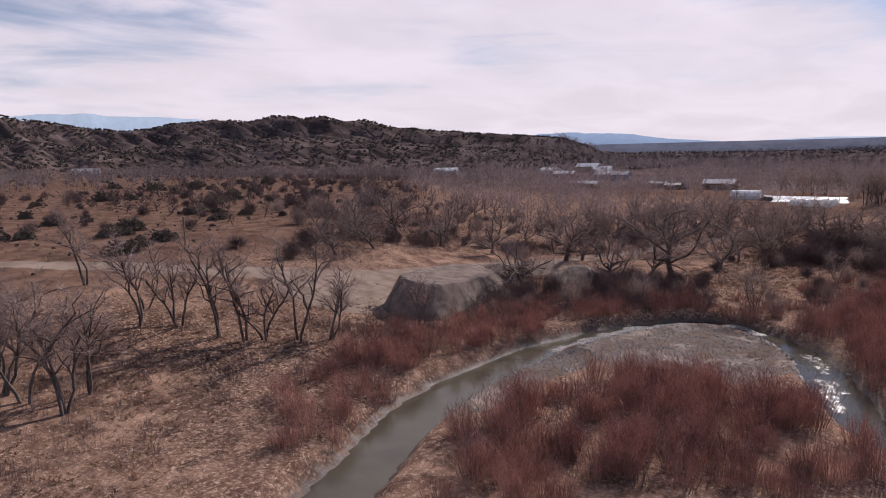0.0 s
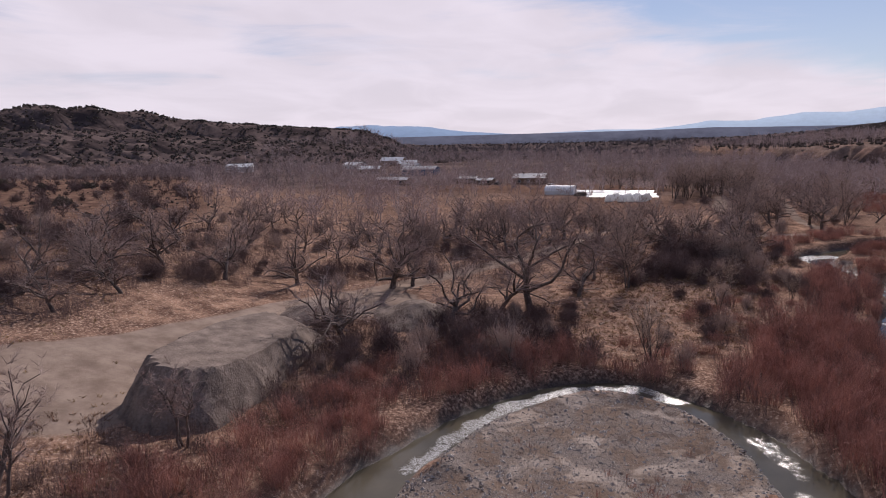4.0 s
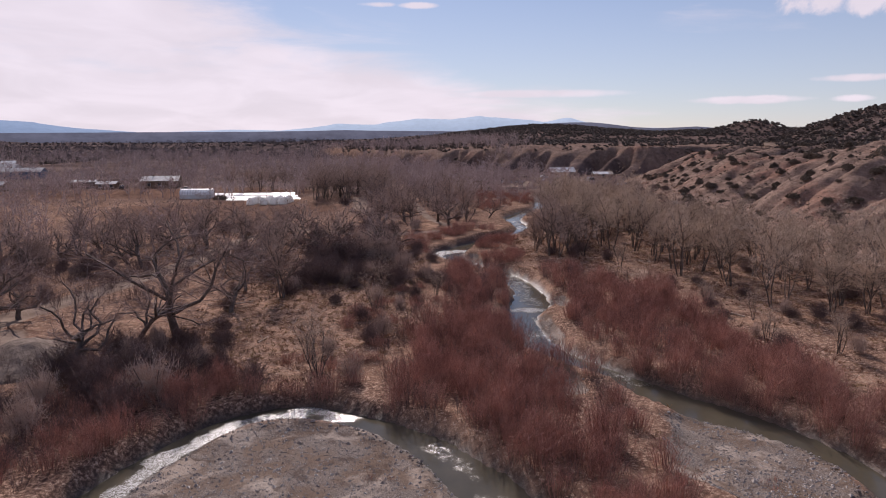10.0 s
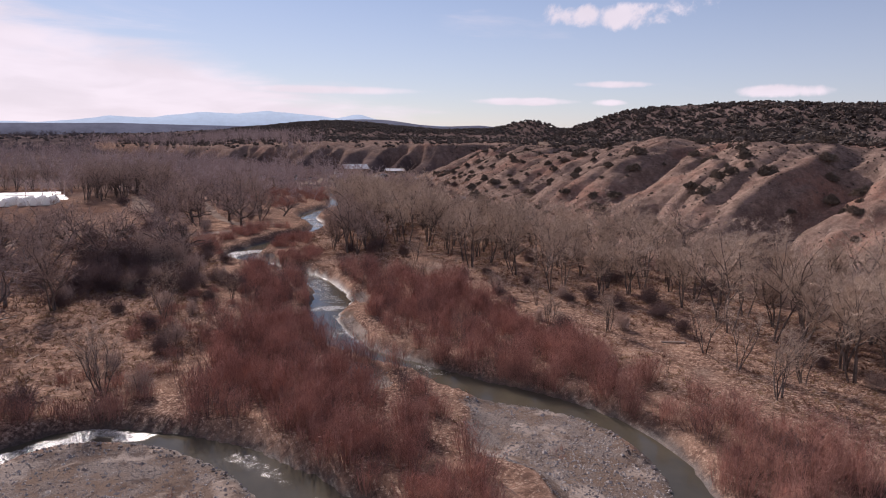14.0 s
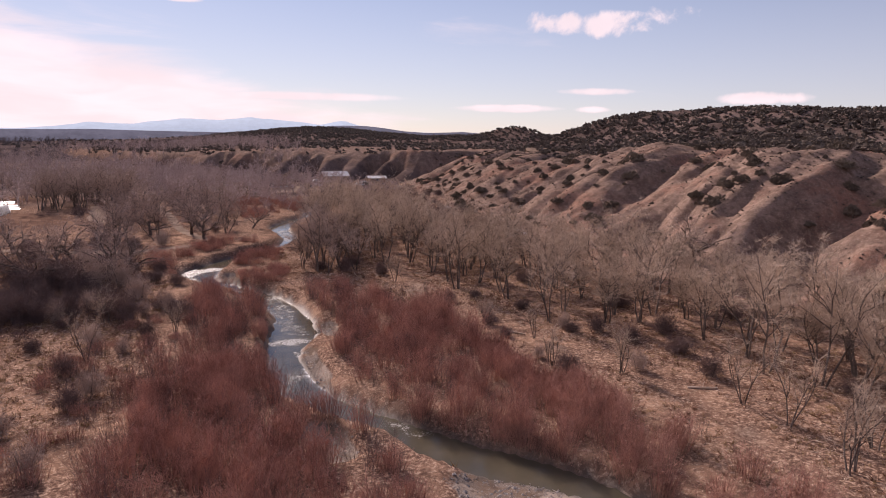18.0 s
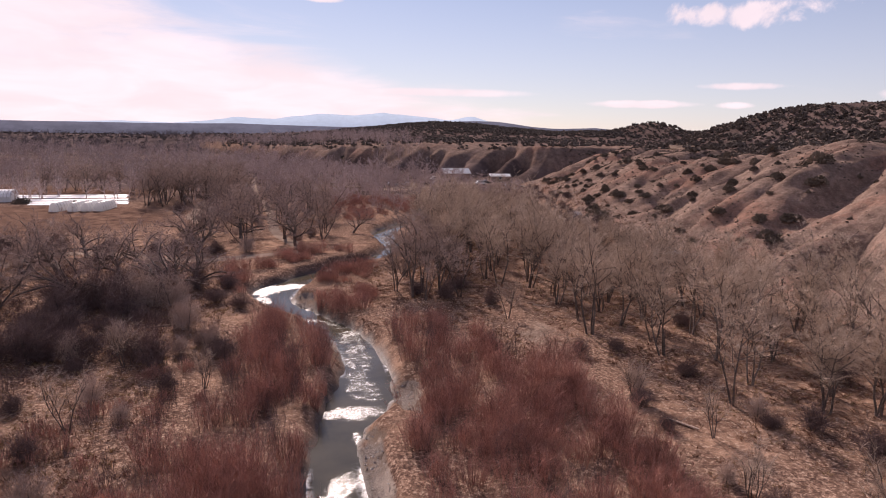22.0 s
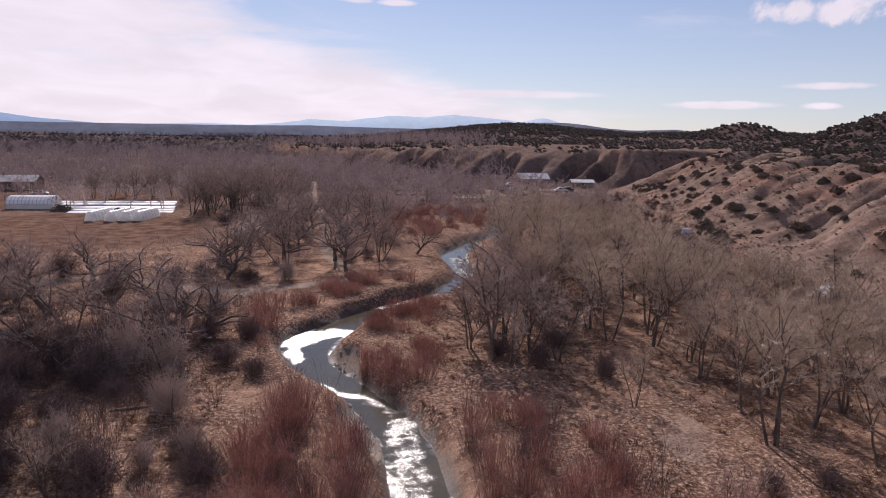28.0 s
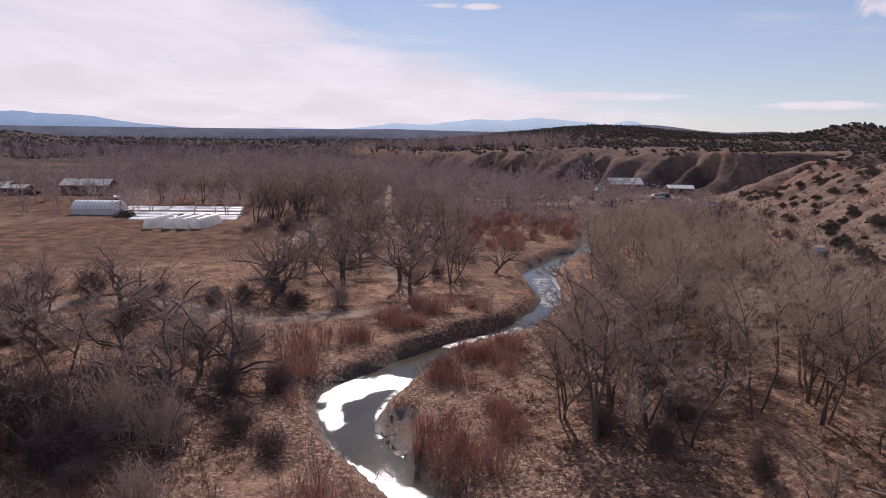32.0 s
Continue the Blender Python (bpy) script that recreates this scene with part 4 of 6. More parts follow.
LABELS = {"old_cottonwood": ("gnarled bare old cottonwood with broad dark crown", "tree", "old cottonwoods along the river"),
          "young_cottonwood": ("slender bare young cottonwood with pale upright twigs", "tree", "young cottonwoods below the hill"),
          "riverside_tree": ("bare many-stemmed riverside tree with brown twigs", "tree", "riverside trees"),
          "open_cottonwood": ("sparse bare cottonwood with leaning grey stems", "tree", "sparse cottonwoods beside the track"),
          "sapling": ("thin bare pale sapling in dry grass", "sapling", "saplings"),
          "bare_shrub": ("dense leafless grey-brown shrub on the valley floor", "shrub", "bare shrubs"),
          "juniper_bush": ("dark green rounded juniper bush on dry ground", "bush", "junipers")}
COUNT = {}


def plant(name, kinds, x, y, size, rng, sink=0.0):
    i = rng.randrange(len(kinds))
    if (name, i) not in COUNT:
        ob = tree_thing(name, kinds[i], *LABELS[name])
        COUNT[(name, i)] = ob
    else:
        ob = copy_thing(COUNT[(name, i)], Matrix())
    ob.matrix_basis = pose(x, y, ground_z(x, y) - sink, rng.uniform(-3, 3), rng.uniform(-3, 3), rng.uniform(0, 360)) @ Matrix.Scale(size, 4)
    return ob


def planted_stuff(name, kinds, places, rng, label, category):
    """Far bushes that nobody would count, joined."""
    vs, fs, base = [], [], 0
    for x, y, size in places:
        me = kinds[rng.randrange(len(kinds))][-1][1]
        v = np.empty(len(me.vertices) * 3, np.float32)
        me.vertices.foreach_get("co", v)
        f = np.empty(len(me.loops), np.int32)
        me.loops.foreach_get("vertex_index", f)
        a = rng.uniform(0, 6.283)
        v = v.reshape(-1, 3) * size
        v = np.stack([v[:, 0] * math.cos(a) - v[:, 1] * math.sin(a) + x, v[:, 0] * math.sin(a) + v[:, 1] * math.cos(a) + y, v[:, 2] + ground_z(x, y)], 1)
        vs.append(v)
        fs.append(f.reshape(-1, 3) + base)
        base += len(v)
    return tagged(new(name, tri_mesh(name, np.concatenate(vs), np.concatenate(fs), kinds[0][-1][1].materials[0])), label, category, kind="stuff")


def inside(x, y, poly):
    x, y = np.asarray(x, float), np.asarray(y, float)
    hit = np.zeros(x.shape, bool)
    for (x0, y0), (x1, y1) in zip(poly, poly[1:] + poly[:1]):
        if y0 != y1:
            hit ^= ((y0 > y) != (y1 > y)) & (x < (x1 - x0) * (y - y0) / (y1 - y0) + x0)
    return hit


def clear_of_water(x, y, gap):
    d, w = to_line(np.atleast_1d(x), np.atleast_1d(y), STREAM)
    return (d - w) > gap


def off_roads(x, y, gap):
    ok = np.ones(np.shape(np.atleast_1d(x)), bool)
    for line in ROADS + PATHS:
        d, w = to_line(np.atleast_1d(x), np.atleast_1d(y), line, 20)
        ok &= (d - w) > gap
    return ok


def scatter(rng, poly, spacing, tries, gap=3.0, taken=None, road_gap=1.0):
    """Places inside a polygon, at least so far apart, clear of water and roads."""
    p = np.array(poly)
    lo, hi = p.min(0), p.max(0)
    nr = np.random.RandomState(rng.randrange(10 ** 6))
    x, y = nr.uniform(lo[0], hi[0], tries), nr.uniform(lo[1], hi[1], tries)
    ok = inside(x, y, list(poly)) & clear_of_water(x, y, gap) & off_roads(x, y, road_gap)
    kept = [] if taken is None else taken
    fresh = []
    for a, b in zip(x[ok], y[ok]):
        if all((a - c) ** 2 + (b - d) ** 2 > spacing ** 2 for c, d in kept):
            kept.append((a, b))
            fresh.append((a, b))
    return fresh


rng = random.Random(11)
# single trees that stand out
OLD_AT = ((-66.5, 111, 1.4), (-64, 113, 1.0), (-50, 95, 1.15), (-43, 104, 1.6), (-58, 85, 1.0), (-90, 71, 1.05), (-84, 96, 1.0), (-61, 88, 0.9), (-78, 104, 1.0),
          (-88, 103, 0.9), (-30, 148, 1.0), (-22, 159, 0.9), (-40, 139, 1.0), (-20.5, 150, 1.0), (-43, 170, 1.0), (-16, 198, 1.0), (-6, 188, 0.95), (-19, 156.5, 0.85),
          (-28, 171, 1.0), (-37, 165, 1.0), (-38, 180, 1.0), (-29, 161, 0.9), (-22, 183, 0.9), (-8, 197, 1.05), (60, 122, 1.0), (-47, 104, 0.95), (-95, 88, 0.9), (-90, 82, 0.95), (-93, 94, 0.9), (-98, 100, 0.85), (-104, 108, 0.9), (-85, 80, 0.8), (-101, 91, 0.85), (-109, 99, 0.8), (-95, 112, 0.85), (-83, 70, 0.75), (-112, 110, 0.85))
GROVE_AT = ((-60, 16.5, 0.9), (-63.5, 17.5, 0.85), (-57, 21.5, 0.8), (-66, 16, 0.9), (-82, 32, 0.85), (-68, 31.5, 0.9), (-66, 34.5, 0.9), (-61.5, 36.5, 1.0), (-59.5, 38, 1.0), (-57, 42.5, 1.0), (-55.5, 45.5, 0.8), (-53.5, 57.5, 0.7), (-58, 17.5, 0.9),
            (-54.5, 19, 0.9), (-72, 34, 0.75), (10, 152.5, 1.0), (12, 150, 0.9), (6.5, 151, 0.8), (13, 155, 1.0), (-62, 13, 1.0), (-70, 20, 0.8), (-59, 40, 0.85), (9, 160, 1.0), (14, 147, 0.8), (7.8, 147.6, 1.2), (9.2, 145.5, 0.8))
SMALL_AT = ((-27, 91.5, 1.25), (-26.5, 90, 0.9), (29, 82, 1.2), (20, 112, 0.7), (28, 77, 1.2), (19, 96, 0.8), (26, 70, 1.3), (16, 120, 0.8), (17, 136, 0.9), (-22, 113, 1.0),
            (31, 72, 1.1), (-14, 120, 0.8), (-21, 126, 0.9), (22, 104, 0.8), (24, 92, 1.0))
BUSH_AT = ((-26, 144, 2.1), (-24, 147.5, 2.2), (-20, 146, 1.9), (-29, 148, 2.2), (-18.6, 155, 1.3), (-22, 151, 1.8), (-31, 143, 2.0), (-15.5, 148, 1.1), (-27, 152, 1.8), (-33, 150, 1.9), (-12.9, 126.7, 1.2), (-17.5, 137, 1.5),
           (-46.1, 88.9, 2.0), (-39.8, 85.8, 1.8), (-38.8, 89.8, 1.6), (-46.7, 79.2, 1.5), (-38.7, 102.4, 0.7), (-45.2, 149.4, 1.7), (-38.5, 136.6, 1.3), (-33.5, 129.1, 2.0), (-29.6, 128.5, 1.7), (-20.5, 127.5, 1.4),
           (-26.3, 96.1, 0.9), (-23.8, 89.4, 1.1), (-32, 87.9, 1.2), (-36.5, 91.6, 1.3), (-47.6, 97.9, 1.6), (-48.5, 85.4, 1.4), (-22.4, 100, 1.0), (-77.8, 147.8, 2.6), (-67.2, 139.3, 2.0), (-14.5, 130.3, 1.1),
           (-74.9, 133.3, 1.9), (-18.8, 126.3, 1.6), (-25.3, 129.5, 1.7), (-30.4, 132.9, 1.9), (-13.1, 128.3, 0.9), (-22, 118.3, 1.0), (-21, 102.3, 1.1), (-23.5, 109, 0.9), (-16.7, 119.9, 0.8), (-15.1, 155.6, 1.2),
           (-18.3, 138.7, 1.1), (-12.7, 144.9, 1.0), (-29.3, 136.5, 1.7), (-18.9, 114.2, 0.7), (-26.8, 117.5, 0.8), (-43.5, 92, 1.7), (-51, 83, 1.5), (-50, 92, 1.4), (-53, 78, 1.4), (-42, 83.5, 1.4), (-44.5, 86, 1.6),
           (19.6, 110.3, 0.75), (19.5, 106.1, 0.65), (19.8, 94.4, 1.0), (23.7, 123.6, 0.7), (27, 115.8, 0.8), (29.7, 103.9, 0.9), (30.7, 99.4, 1.0), (19, 98.5, 0.6), (39.5, 112.9, 1.1), (27.1, 104.7, 0.7), (26, 92, 0.9),
           (33, 94, 1.1), (36, 100, 1.2), (31, 88, 1.0), (-50.1, 179.9, 1.1), (-51.9, 188.4, 1.5), (-43.5, 184.5, 1.8), (-36.2, 179.8, 1.3), (-36.7, 188, 0.9), (-28.4, 181.8, 1.1), (-25.3, 183.5, 1.2), (-19.4, 182, 1.2),
           (-14, 182.5, 1.3), (-32.2, 238.7, 1.4), (-56, 184, 1.6), (-60, 178, 1.7), (-46, 176, 1.5), (-34, 174, 1.4), (-26, 168, 1.3), (-20, 166, 1.1), (9, 149, 1.0), (12, 146, 1.1), (15, 151, 1.2), (17, 143, 1.0))
ROUND_AT = ((-185.4, 117, 7.2), (-169.5, 102.4, 5.9), (-140, 84.3, 3.6), (-229.9, 174.9, 6.7), (-166.9, 134.5, 4.3), (-203.5, 137.3, 6.2), (-249.7, 174.6, 9), (-220.5, 183.8, 5.1), (-242.9, 137.3, 9), (-251.6, 125.5, 8.4),
            (-213.7, 91.6, 8), (-222.1, 101.7, 3), (-219.1, 105, 3), (-119.9, 56.1, 6.5), (-105.3, 54.4, 3.6), (-127.1, 76.5, 4), (-99.6, 47, 4.1), (-126, 96.3, 3.1), (-221.1, 117.4, 7.5), (-285.5, 126.5, 8.1), (-269.8, 174.9, 5),
            (-212.8, 191.3, 5.1), (-140.2, 136.4, 2.9), (-136.9, 117.4, 2.7), (-237, 141, 6), (-262, 150, 7), (-275, 140, 6), (-208, 97, 5), (-116, 52, 4))
STEPPE_SHRUB_AT = ((-132.1, 87.9, 1.4), (-128, 92, 1.5), (-90.5, 70.1, 1.6), (-92.5, 58.6, 1.2), (-83.7, 61.9, 1.4), (-124, 99, 1.6), (-105, 80, 1.5), (-112, 92, 1.7), (-101, 88, 1.6), (-150, 118, 1.8), (-160, 150, 2.0), (-175, 165, 2.0),
                   (-190, 170, 2.0), (-146, 140, 1.8), (-130, 120, 1.7), (-118, 110, 1.8), (-140, 105, 1.4), (-155, 110, 1.4))
SHRUB_AT = ((-45, 96, 1.3), (-41, 100, 1.4), (-48, 90, 1.2), (-53, 85, 1.2), (-28, 128, 1.2), (-23, 132, 1.3), (-32, 139, 1.4), (-25, 136, 1.3), (-26, 128, 1.3), (-15, 131, 0.9),
            (-17, 129, 0.9), (21, 114, 1.0), (20, 123, 0.9), (-78, 112, 1.4), (-82, 106, 1.3), (-70, 118, 1.3), (-57, 70, 1.0), (-60, 78, 1.1), (-95, 82, 1.3), (-88, 88, 1.4),
            (-72, 123, 1.5), (-42, 86, 1.1), (-38, 94, 1.1), (-63, 92, 1.2))
taken = []
OPEN_AT = tuple((x, y, s * 1.15) for x, y, s in GROVE_AT if x < -50)
GROVE_AT = tuple(p for p in GROVE_AT if p[0] >= -50)
for kind, meshes, places, sc in (("old_cottonwood", OLD, OLD_AT, 1.0), ("riverside_tree", GROVE, GROVE_AT, 1.0), ("open_cottonwood", OPEN, OPEN_AT, 1.0), ("sapling", SMALL, SMALL_AT, 1.0), ("bare_shrub", SHRUB, SHRUB_AT, 0.9), ("bare_shrub", SHRUB, BUSH_AT + STEPPE_SHRUB_AT, 1.0)):
    for x, y, s in places:
        plant(kind, meshes, x, y, s * sc, rng)
        if kind != "sapling":
            taken.append((x, y))

# the wood under the hill
EAST_WOOD = [(34, 62), (36, 84), (29, 98), (25, 114), (23, 132), (25, 146), (16, 160), (12, 178), (18, 200), (22, 216), (30, 227), (42, 227), (44, 208), (40, 190), (39, 168), (47, 152), (51, 136), (51, 110), (49, 60)]
east = scatter(rng, EAST_WOOD, 3.7, 3200, 3.0, list(taken), 0.5)
rng.shuffle(east)
for x, y in east[:345]:
    plant("young_cottonwood", YOUNG, x, y, rng.uniform(0.75, 1.12) * (1.1 if y < 92 else 1.0), rng)
# woods along the left bank
WEST_WOOD = [(-20, 118), (-14, 140), (-17, 150), (-16, 166), (-24, 172), (-14, 184), (-4, 190), (6, 200), (2, 225), (-4, 250), (-26, 256), (-23, 212), (-30, 186), (-50, 181), (-80, 176),
             (-92, 150), (-62, 140), (-42, 128), (-40, 112), (-28, 124)]
west = scatter(rng, WEST_WOOD, 5.2, 1300, 3.5, list(taken), 0.8)
rng.shuffle(west)
for i, (x, y) in enumerate(west[:245]):
    if i % 3:
        plant("old_cottonwood", OLD, x, y, rng.uniform(0.7, 1.1), rng)
    else:
        plant("riverside_tree", GROVE, x, y, rng.uniform(0.8, 1.05), rng)
PIT_WOOD = [(-76, 104), (-62, 116), (-66, 140), (-95, 165), (-130, 160), (-118, 128), (-100, 100), (-88, 88)]
for x, y in scatter(rng, PIT_WOOD, 6.5, 260, 3, list(taken), 1.0)[:30]:
    plant("old_cottonwood", OLD, x, y, rng.uniform(0.5, 0.78), rng)
for i in range(9):
    plant("riverside_tree", GROVE, -79 + i * 4.1 + rng.uniform(-1, 1), 294 + rng.uniform(-3, 3), rng.uniform(0.9, 1.15), rng)
FIELD_CORNER = [(-44, 252), (-42, 290), (-24, 296), (-20, 262), (-30, 248)]
for x, y in scatter(rng, FIELD_CORNER, 3.6, 200, 3, list(taken), 1.0)[:34]:
    plant("riverside_tree", GROVE, x, y, rng.uniform(0.9, 1.2), rng)
# shrubs under the trees
for poly, n in (((WEST_WOOD), 46), (([(-60, 72), (-52, 96), (-38, 108), (-34, 92), (-46, 86), (-54, 70)]), 16), (PIT_WOOD, 40), (EAST_WOOD, 24)):
    for x, y in scatter(rng, poly, 2.6, n * 3, 3.0, None, 1.0)[:n]:
        plant("bare_shrub", SHRUB, x, y, rng.uniform(0.6, 1.1), rng)

HILL_FOOT = [(43, 228), (45, 208), (41, 190), (40, 166), (49, 150), (57, 180), (63, 215), (70, 250), (84, 306), (70, 306), (56, 255)]
planted_stuff("foot_scrub", SHRUB[:2], [(x, y, rng.uniform(0.5, 1.15)) for x, y in scatter(rng, HILL_FOOT, 2.6, 400, 3.0, None, 0.5)[:80]], rng, "dark leafless scrub along the foot of the hill", "bushes")
planted_stuff("steppe_scrub", SHRUB[:2], [(x, y, rng.uniform(0.6, 1.6)) for x, y in scatter(rng, [(-110, 60), (-150, 30), (-260, 60), (-270, 200), (-150, 170), (-105, 110)], 7, 400, 3.0, None, 1.0)[:80]], rng,
              "dark leafless scrub scattered over the steppe", "bushes")
# junipers on the terrace and the slopes
JUNIPER_AT = ((-144, 81, 1.2), (-179, 113, 1.6), (-164, 98, 1.5), (-222, 96, 1.5), (-120, 54, 1.5), (-116, 50, 1.2), (-96, 43, 1.1), (-103, 52, 1.0), (-173, 56, 1.4), (-125, 40, 1.3), (-130, 36, 1.5),
              (-145, 52, 1.1), (-145, 58, 1.2), (-168, 135, 1.0), (-134, 98, 1.0), (-125, 74, 0.7), (-130, 85, 0.8), (-180, 144, 0.9), (81, 138, 1.1), (88, 213, 1.0), (83, 192, 1.2), (72, 168, 1.0),
              (76, 166, 1.1), (79, 143, 0.8), (86, 131, 1.1), (90, 140, 1.2), (93, 122, 1.2), (-74.5, 261.5, 0.9), (-62.5, 263, 0.45), (66, 222, 1.3), (64, 214, 1.1), (69, 231, 1.2), (62, 206, 1.0), (92, 178, 1.2), (86, 172, 1.0), (98, 200, 1.1))
for x, y, s in JUNIPER_AT:
    plant("juniper_bush", JUNIPERS, x, y, s * 0.78, rng)
for x, y, s in ROUND_AT:
    plant("juniper_bush", JUNIPERS, x, y, s / 5.2, rng)
for poly, n, gap in (([(-110, 60), (-140, 20), (-300, 30), (-330, 200), (-200, 220), (-130, 150)], 34, 9), ([(57, 100), (60, 160), (66, 215), (80, 280), (95, 330), (140, 335), (150, 100)], 210, 3.6),
                     ([(62, 215), (70, 255), (84, 310), (95, 335), (130, 330), (120, 260), (95, 215)], 80, 2.8), ([(120, 90), (118, 280), (230, 300), (240, 110)], 70, 6)):
    spots = scatter(rng, poly, gap, n * 8, 3)[:n]
    if n < 200:
        planted_stuff("far_junipers", JUNIPERS, [(x, y, rng.choice((0.22, 0.3, 0.38, 0.45, 0.55, 0.7))) for x, y in spots], rng, "dark juniper bushes scattered over dry slopes", "bushes")
        continue
    for x, y in spots:
        plant("juniper_bush", JUNIPERS, x, y, rng.choice((0.28, 0.38, 0.46, 0.55, 0.65, 0.8)), rng)


# ---- uncounted growth ----
def stems_stuff(name, poly, per_m2, tall, mat, label, category, seed, radius=0.012, gap=0.4, lean=0.3, clump=1.15, patchy=0.8, on_bar=0.5, per=16, shoots=4):
    """Thousands of fanned stems in rounded clumps over an area, each stem with side shoots."""
    nr = np.random.RandomState(seed)
    p = np.array(poly)
    lo, hi = p.min(0), p.max(0)
    k = max(1, int((hi[0] - lo[0]) * (hi[1] - lo[1]) * per_m2) // per)
    cx, cy = nr.uniform(lo[0], hi[0], k), nr.uniform(lo[1], hi[1], k)
    keep = inside(cx + 1.6 * swell(cx, cy, 4, seed), cy + 1.6 * swell(cx, cy, 4, seed + 1), list(poly)) & (swell(cx, cy, 5, seed + 3, 2) > -patchy)
    cx, cy = cx[keep], cy[keep]
    ch = tall * (1 + 0.45 * swell(cx, cy, 6, seed + 5, 2)) * nr.uniform(0.55, 1.25, len(cx))
    n = len(cx) * per
    off = nr.normal(0, clump * 0.4, (n, 2))
    far = np.hypot(*off.T) / clump
    h = np.repeat(ch, per) * nr.uniform(0.6, 1.08, n) * (1 - 0.42 * np.clip(far, 0, 1.6))
    x, y = np.repeat(cx, per) + off[:, 0] * 0.6, np.repeat(cy, per) + off[:, 1] * 0.6
    z, edge, b = land(x, y)
    ok = (edge > gap) & (b < on_bar)
    x, y, z, h, off = x[ok], y[ok], z[ok], h[ok], off[ok]
    n = len(x)
    base = np.stack([x, y, z - 0.08], 1)
    tip = base + np.stack([(off[:, 0] * 0.42 + nr.normal(0, lean, n)) * h * 0.6, (off[:, 1] * 0.42 + nr.normal(0, lean, n)) * h * 0.6, h], 1)
    pieces = [tubes(base, tip, np.full(n, radius), None, 3)]
    for _ in range(shoots):
        s = nr.uniform(0.3, 0.95, n)[:, None]
        mid = base * (1 - s) + tip * s
        side = mid + np.stack([nr.normal(0, 0.26, n) * h * 0.5, nr.normal(0, 0.26, n) * h * 0.5, h * nr.uniform(0.08, 0.3, n)], 1)
        pieces.append(tubes(mid, side, np.full(n, radius * 0.8), None, 3))
    return tagged(new(name, tri_mesh(name, *joined(*pieces), mat)), label, category, kind="stuff")


RED = "dense red-brown leafless willow thicket on the river bank"
WILLOWS = (([(-10, 143), (-4, 137), (-3, 118), (-6, 106), (-5.5, 97), (-2.5, 92), (-1, 85), (-1, 77), (-2, 66), (-5, 58), (-10, 60), (-12, 72), (-17, 77), (-21, 80), (-21, 90), (-18, 102), (-13, 117)], 19, 2.6),
           ([(4, 137), (12, 131), (17, 116), (16.5, 98), (18, 89), (20.5, 79), (21.5, 68), (20, 56), (11, 56), (11, 71), (8, 80), (3.5, 87.5), (1, 98), (1, 112), (3, 124)], 20, 2.7),
           ([(-26, 28), (-30, 36), (-34, 46), (-31, 53), (-27, 59), (-20, 59), (-13, 59), (-7, 53), (-6, 46), (-14, 41), (-21, 33)], 21, 2.5),
           ([(-36, 24), (-42.5, 42), (-45, 52), (-43.5, 66), (-39, 78), (-34.5, 84.2), (-28, 86.2), (-23, 84.8), (-24, 89), (-36, 90), (-43, 88), (-50, 78), (-53, 64), (-56, 54), (-48, 34)], 21, 2.0),
           ([(-6, 145), (-3.5, 152), (-3, 160), (0, 168), (6, 172), (5, 160), (2.5, 148), (0.5, 139)], 14, 1.7),
           ([(-12, 146), (-13, 163), (-6, 170), (0, 176), (5, 182), (-2, 184), (-10, 176), (-17, 168), (-17, 150)], 9, 1.8),
           ([(2, 222), (10, 222), (18, 230), (28, 250), (30, 272), (10, 272), (-2, 246)], 8, 2.0),
           ([(-13, 117), (-18, 102), (-24, 98), (-26, 112), (-20, 124), (-13, 126)], 6, 1.1),
           ([(-24, 86.5), (-18, 83), (-16, 90), (-20, 100), (-30, 96), (-34, 91)], 5, 1.4))
for i, (poly, dense, tall) in enumerate(WILLOWS):
    stems_stuff("willow_thicket", poly, dense, tall * 1.15, WILLOW, RED, "thicket", 100 + i, radius=0.015, gap=0.15, clump=2.0, patchy=0.7, per=84, lean=0.14, shoots=5)
    if i < 4:
        stems_stuff("willow_thicket", poly, 3.5, tall * 1.12, SCRUB, "grey-brown leafless stems among red willows", "thicket", 120 + i, 0.012, 0.5, 0.3, 1.3, 0.1)
for i, (poly, dense, tall) in enumerate((([(-48, 30), (-54, 52), (-52, 66), (-50, 80), (-43, 90), (-40, 106), (-56, 100), (-62, 80), (-60, 60), (-58, 20)], 5, 1.3), ([(-82, 6), (-70, 40), (-60, 58), (-48, 40), (-42, 12)], 3.0, 1.0),
                                         (WEST_WOOD, 1.4, 1.4), (EAST_WOOD, 1.0, 1.2), (HILL_FOOT, 4.0, 1.2), (PIT_WOOD, 1.2, 1.6), ([(-22, 100), (-30, 124), (-18, 140), (-12, 122), (-16, 100)], 1.6, 1.2))):
    stems_stuff("undergrowth", poly, dense, tall, SCRUB, "thin grey leafless undergrowth between the trees", "undergrowth", 140 + i, 0.014, 0.6, 0.3, 1.3, 0.1)


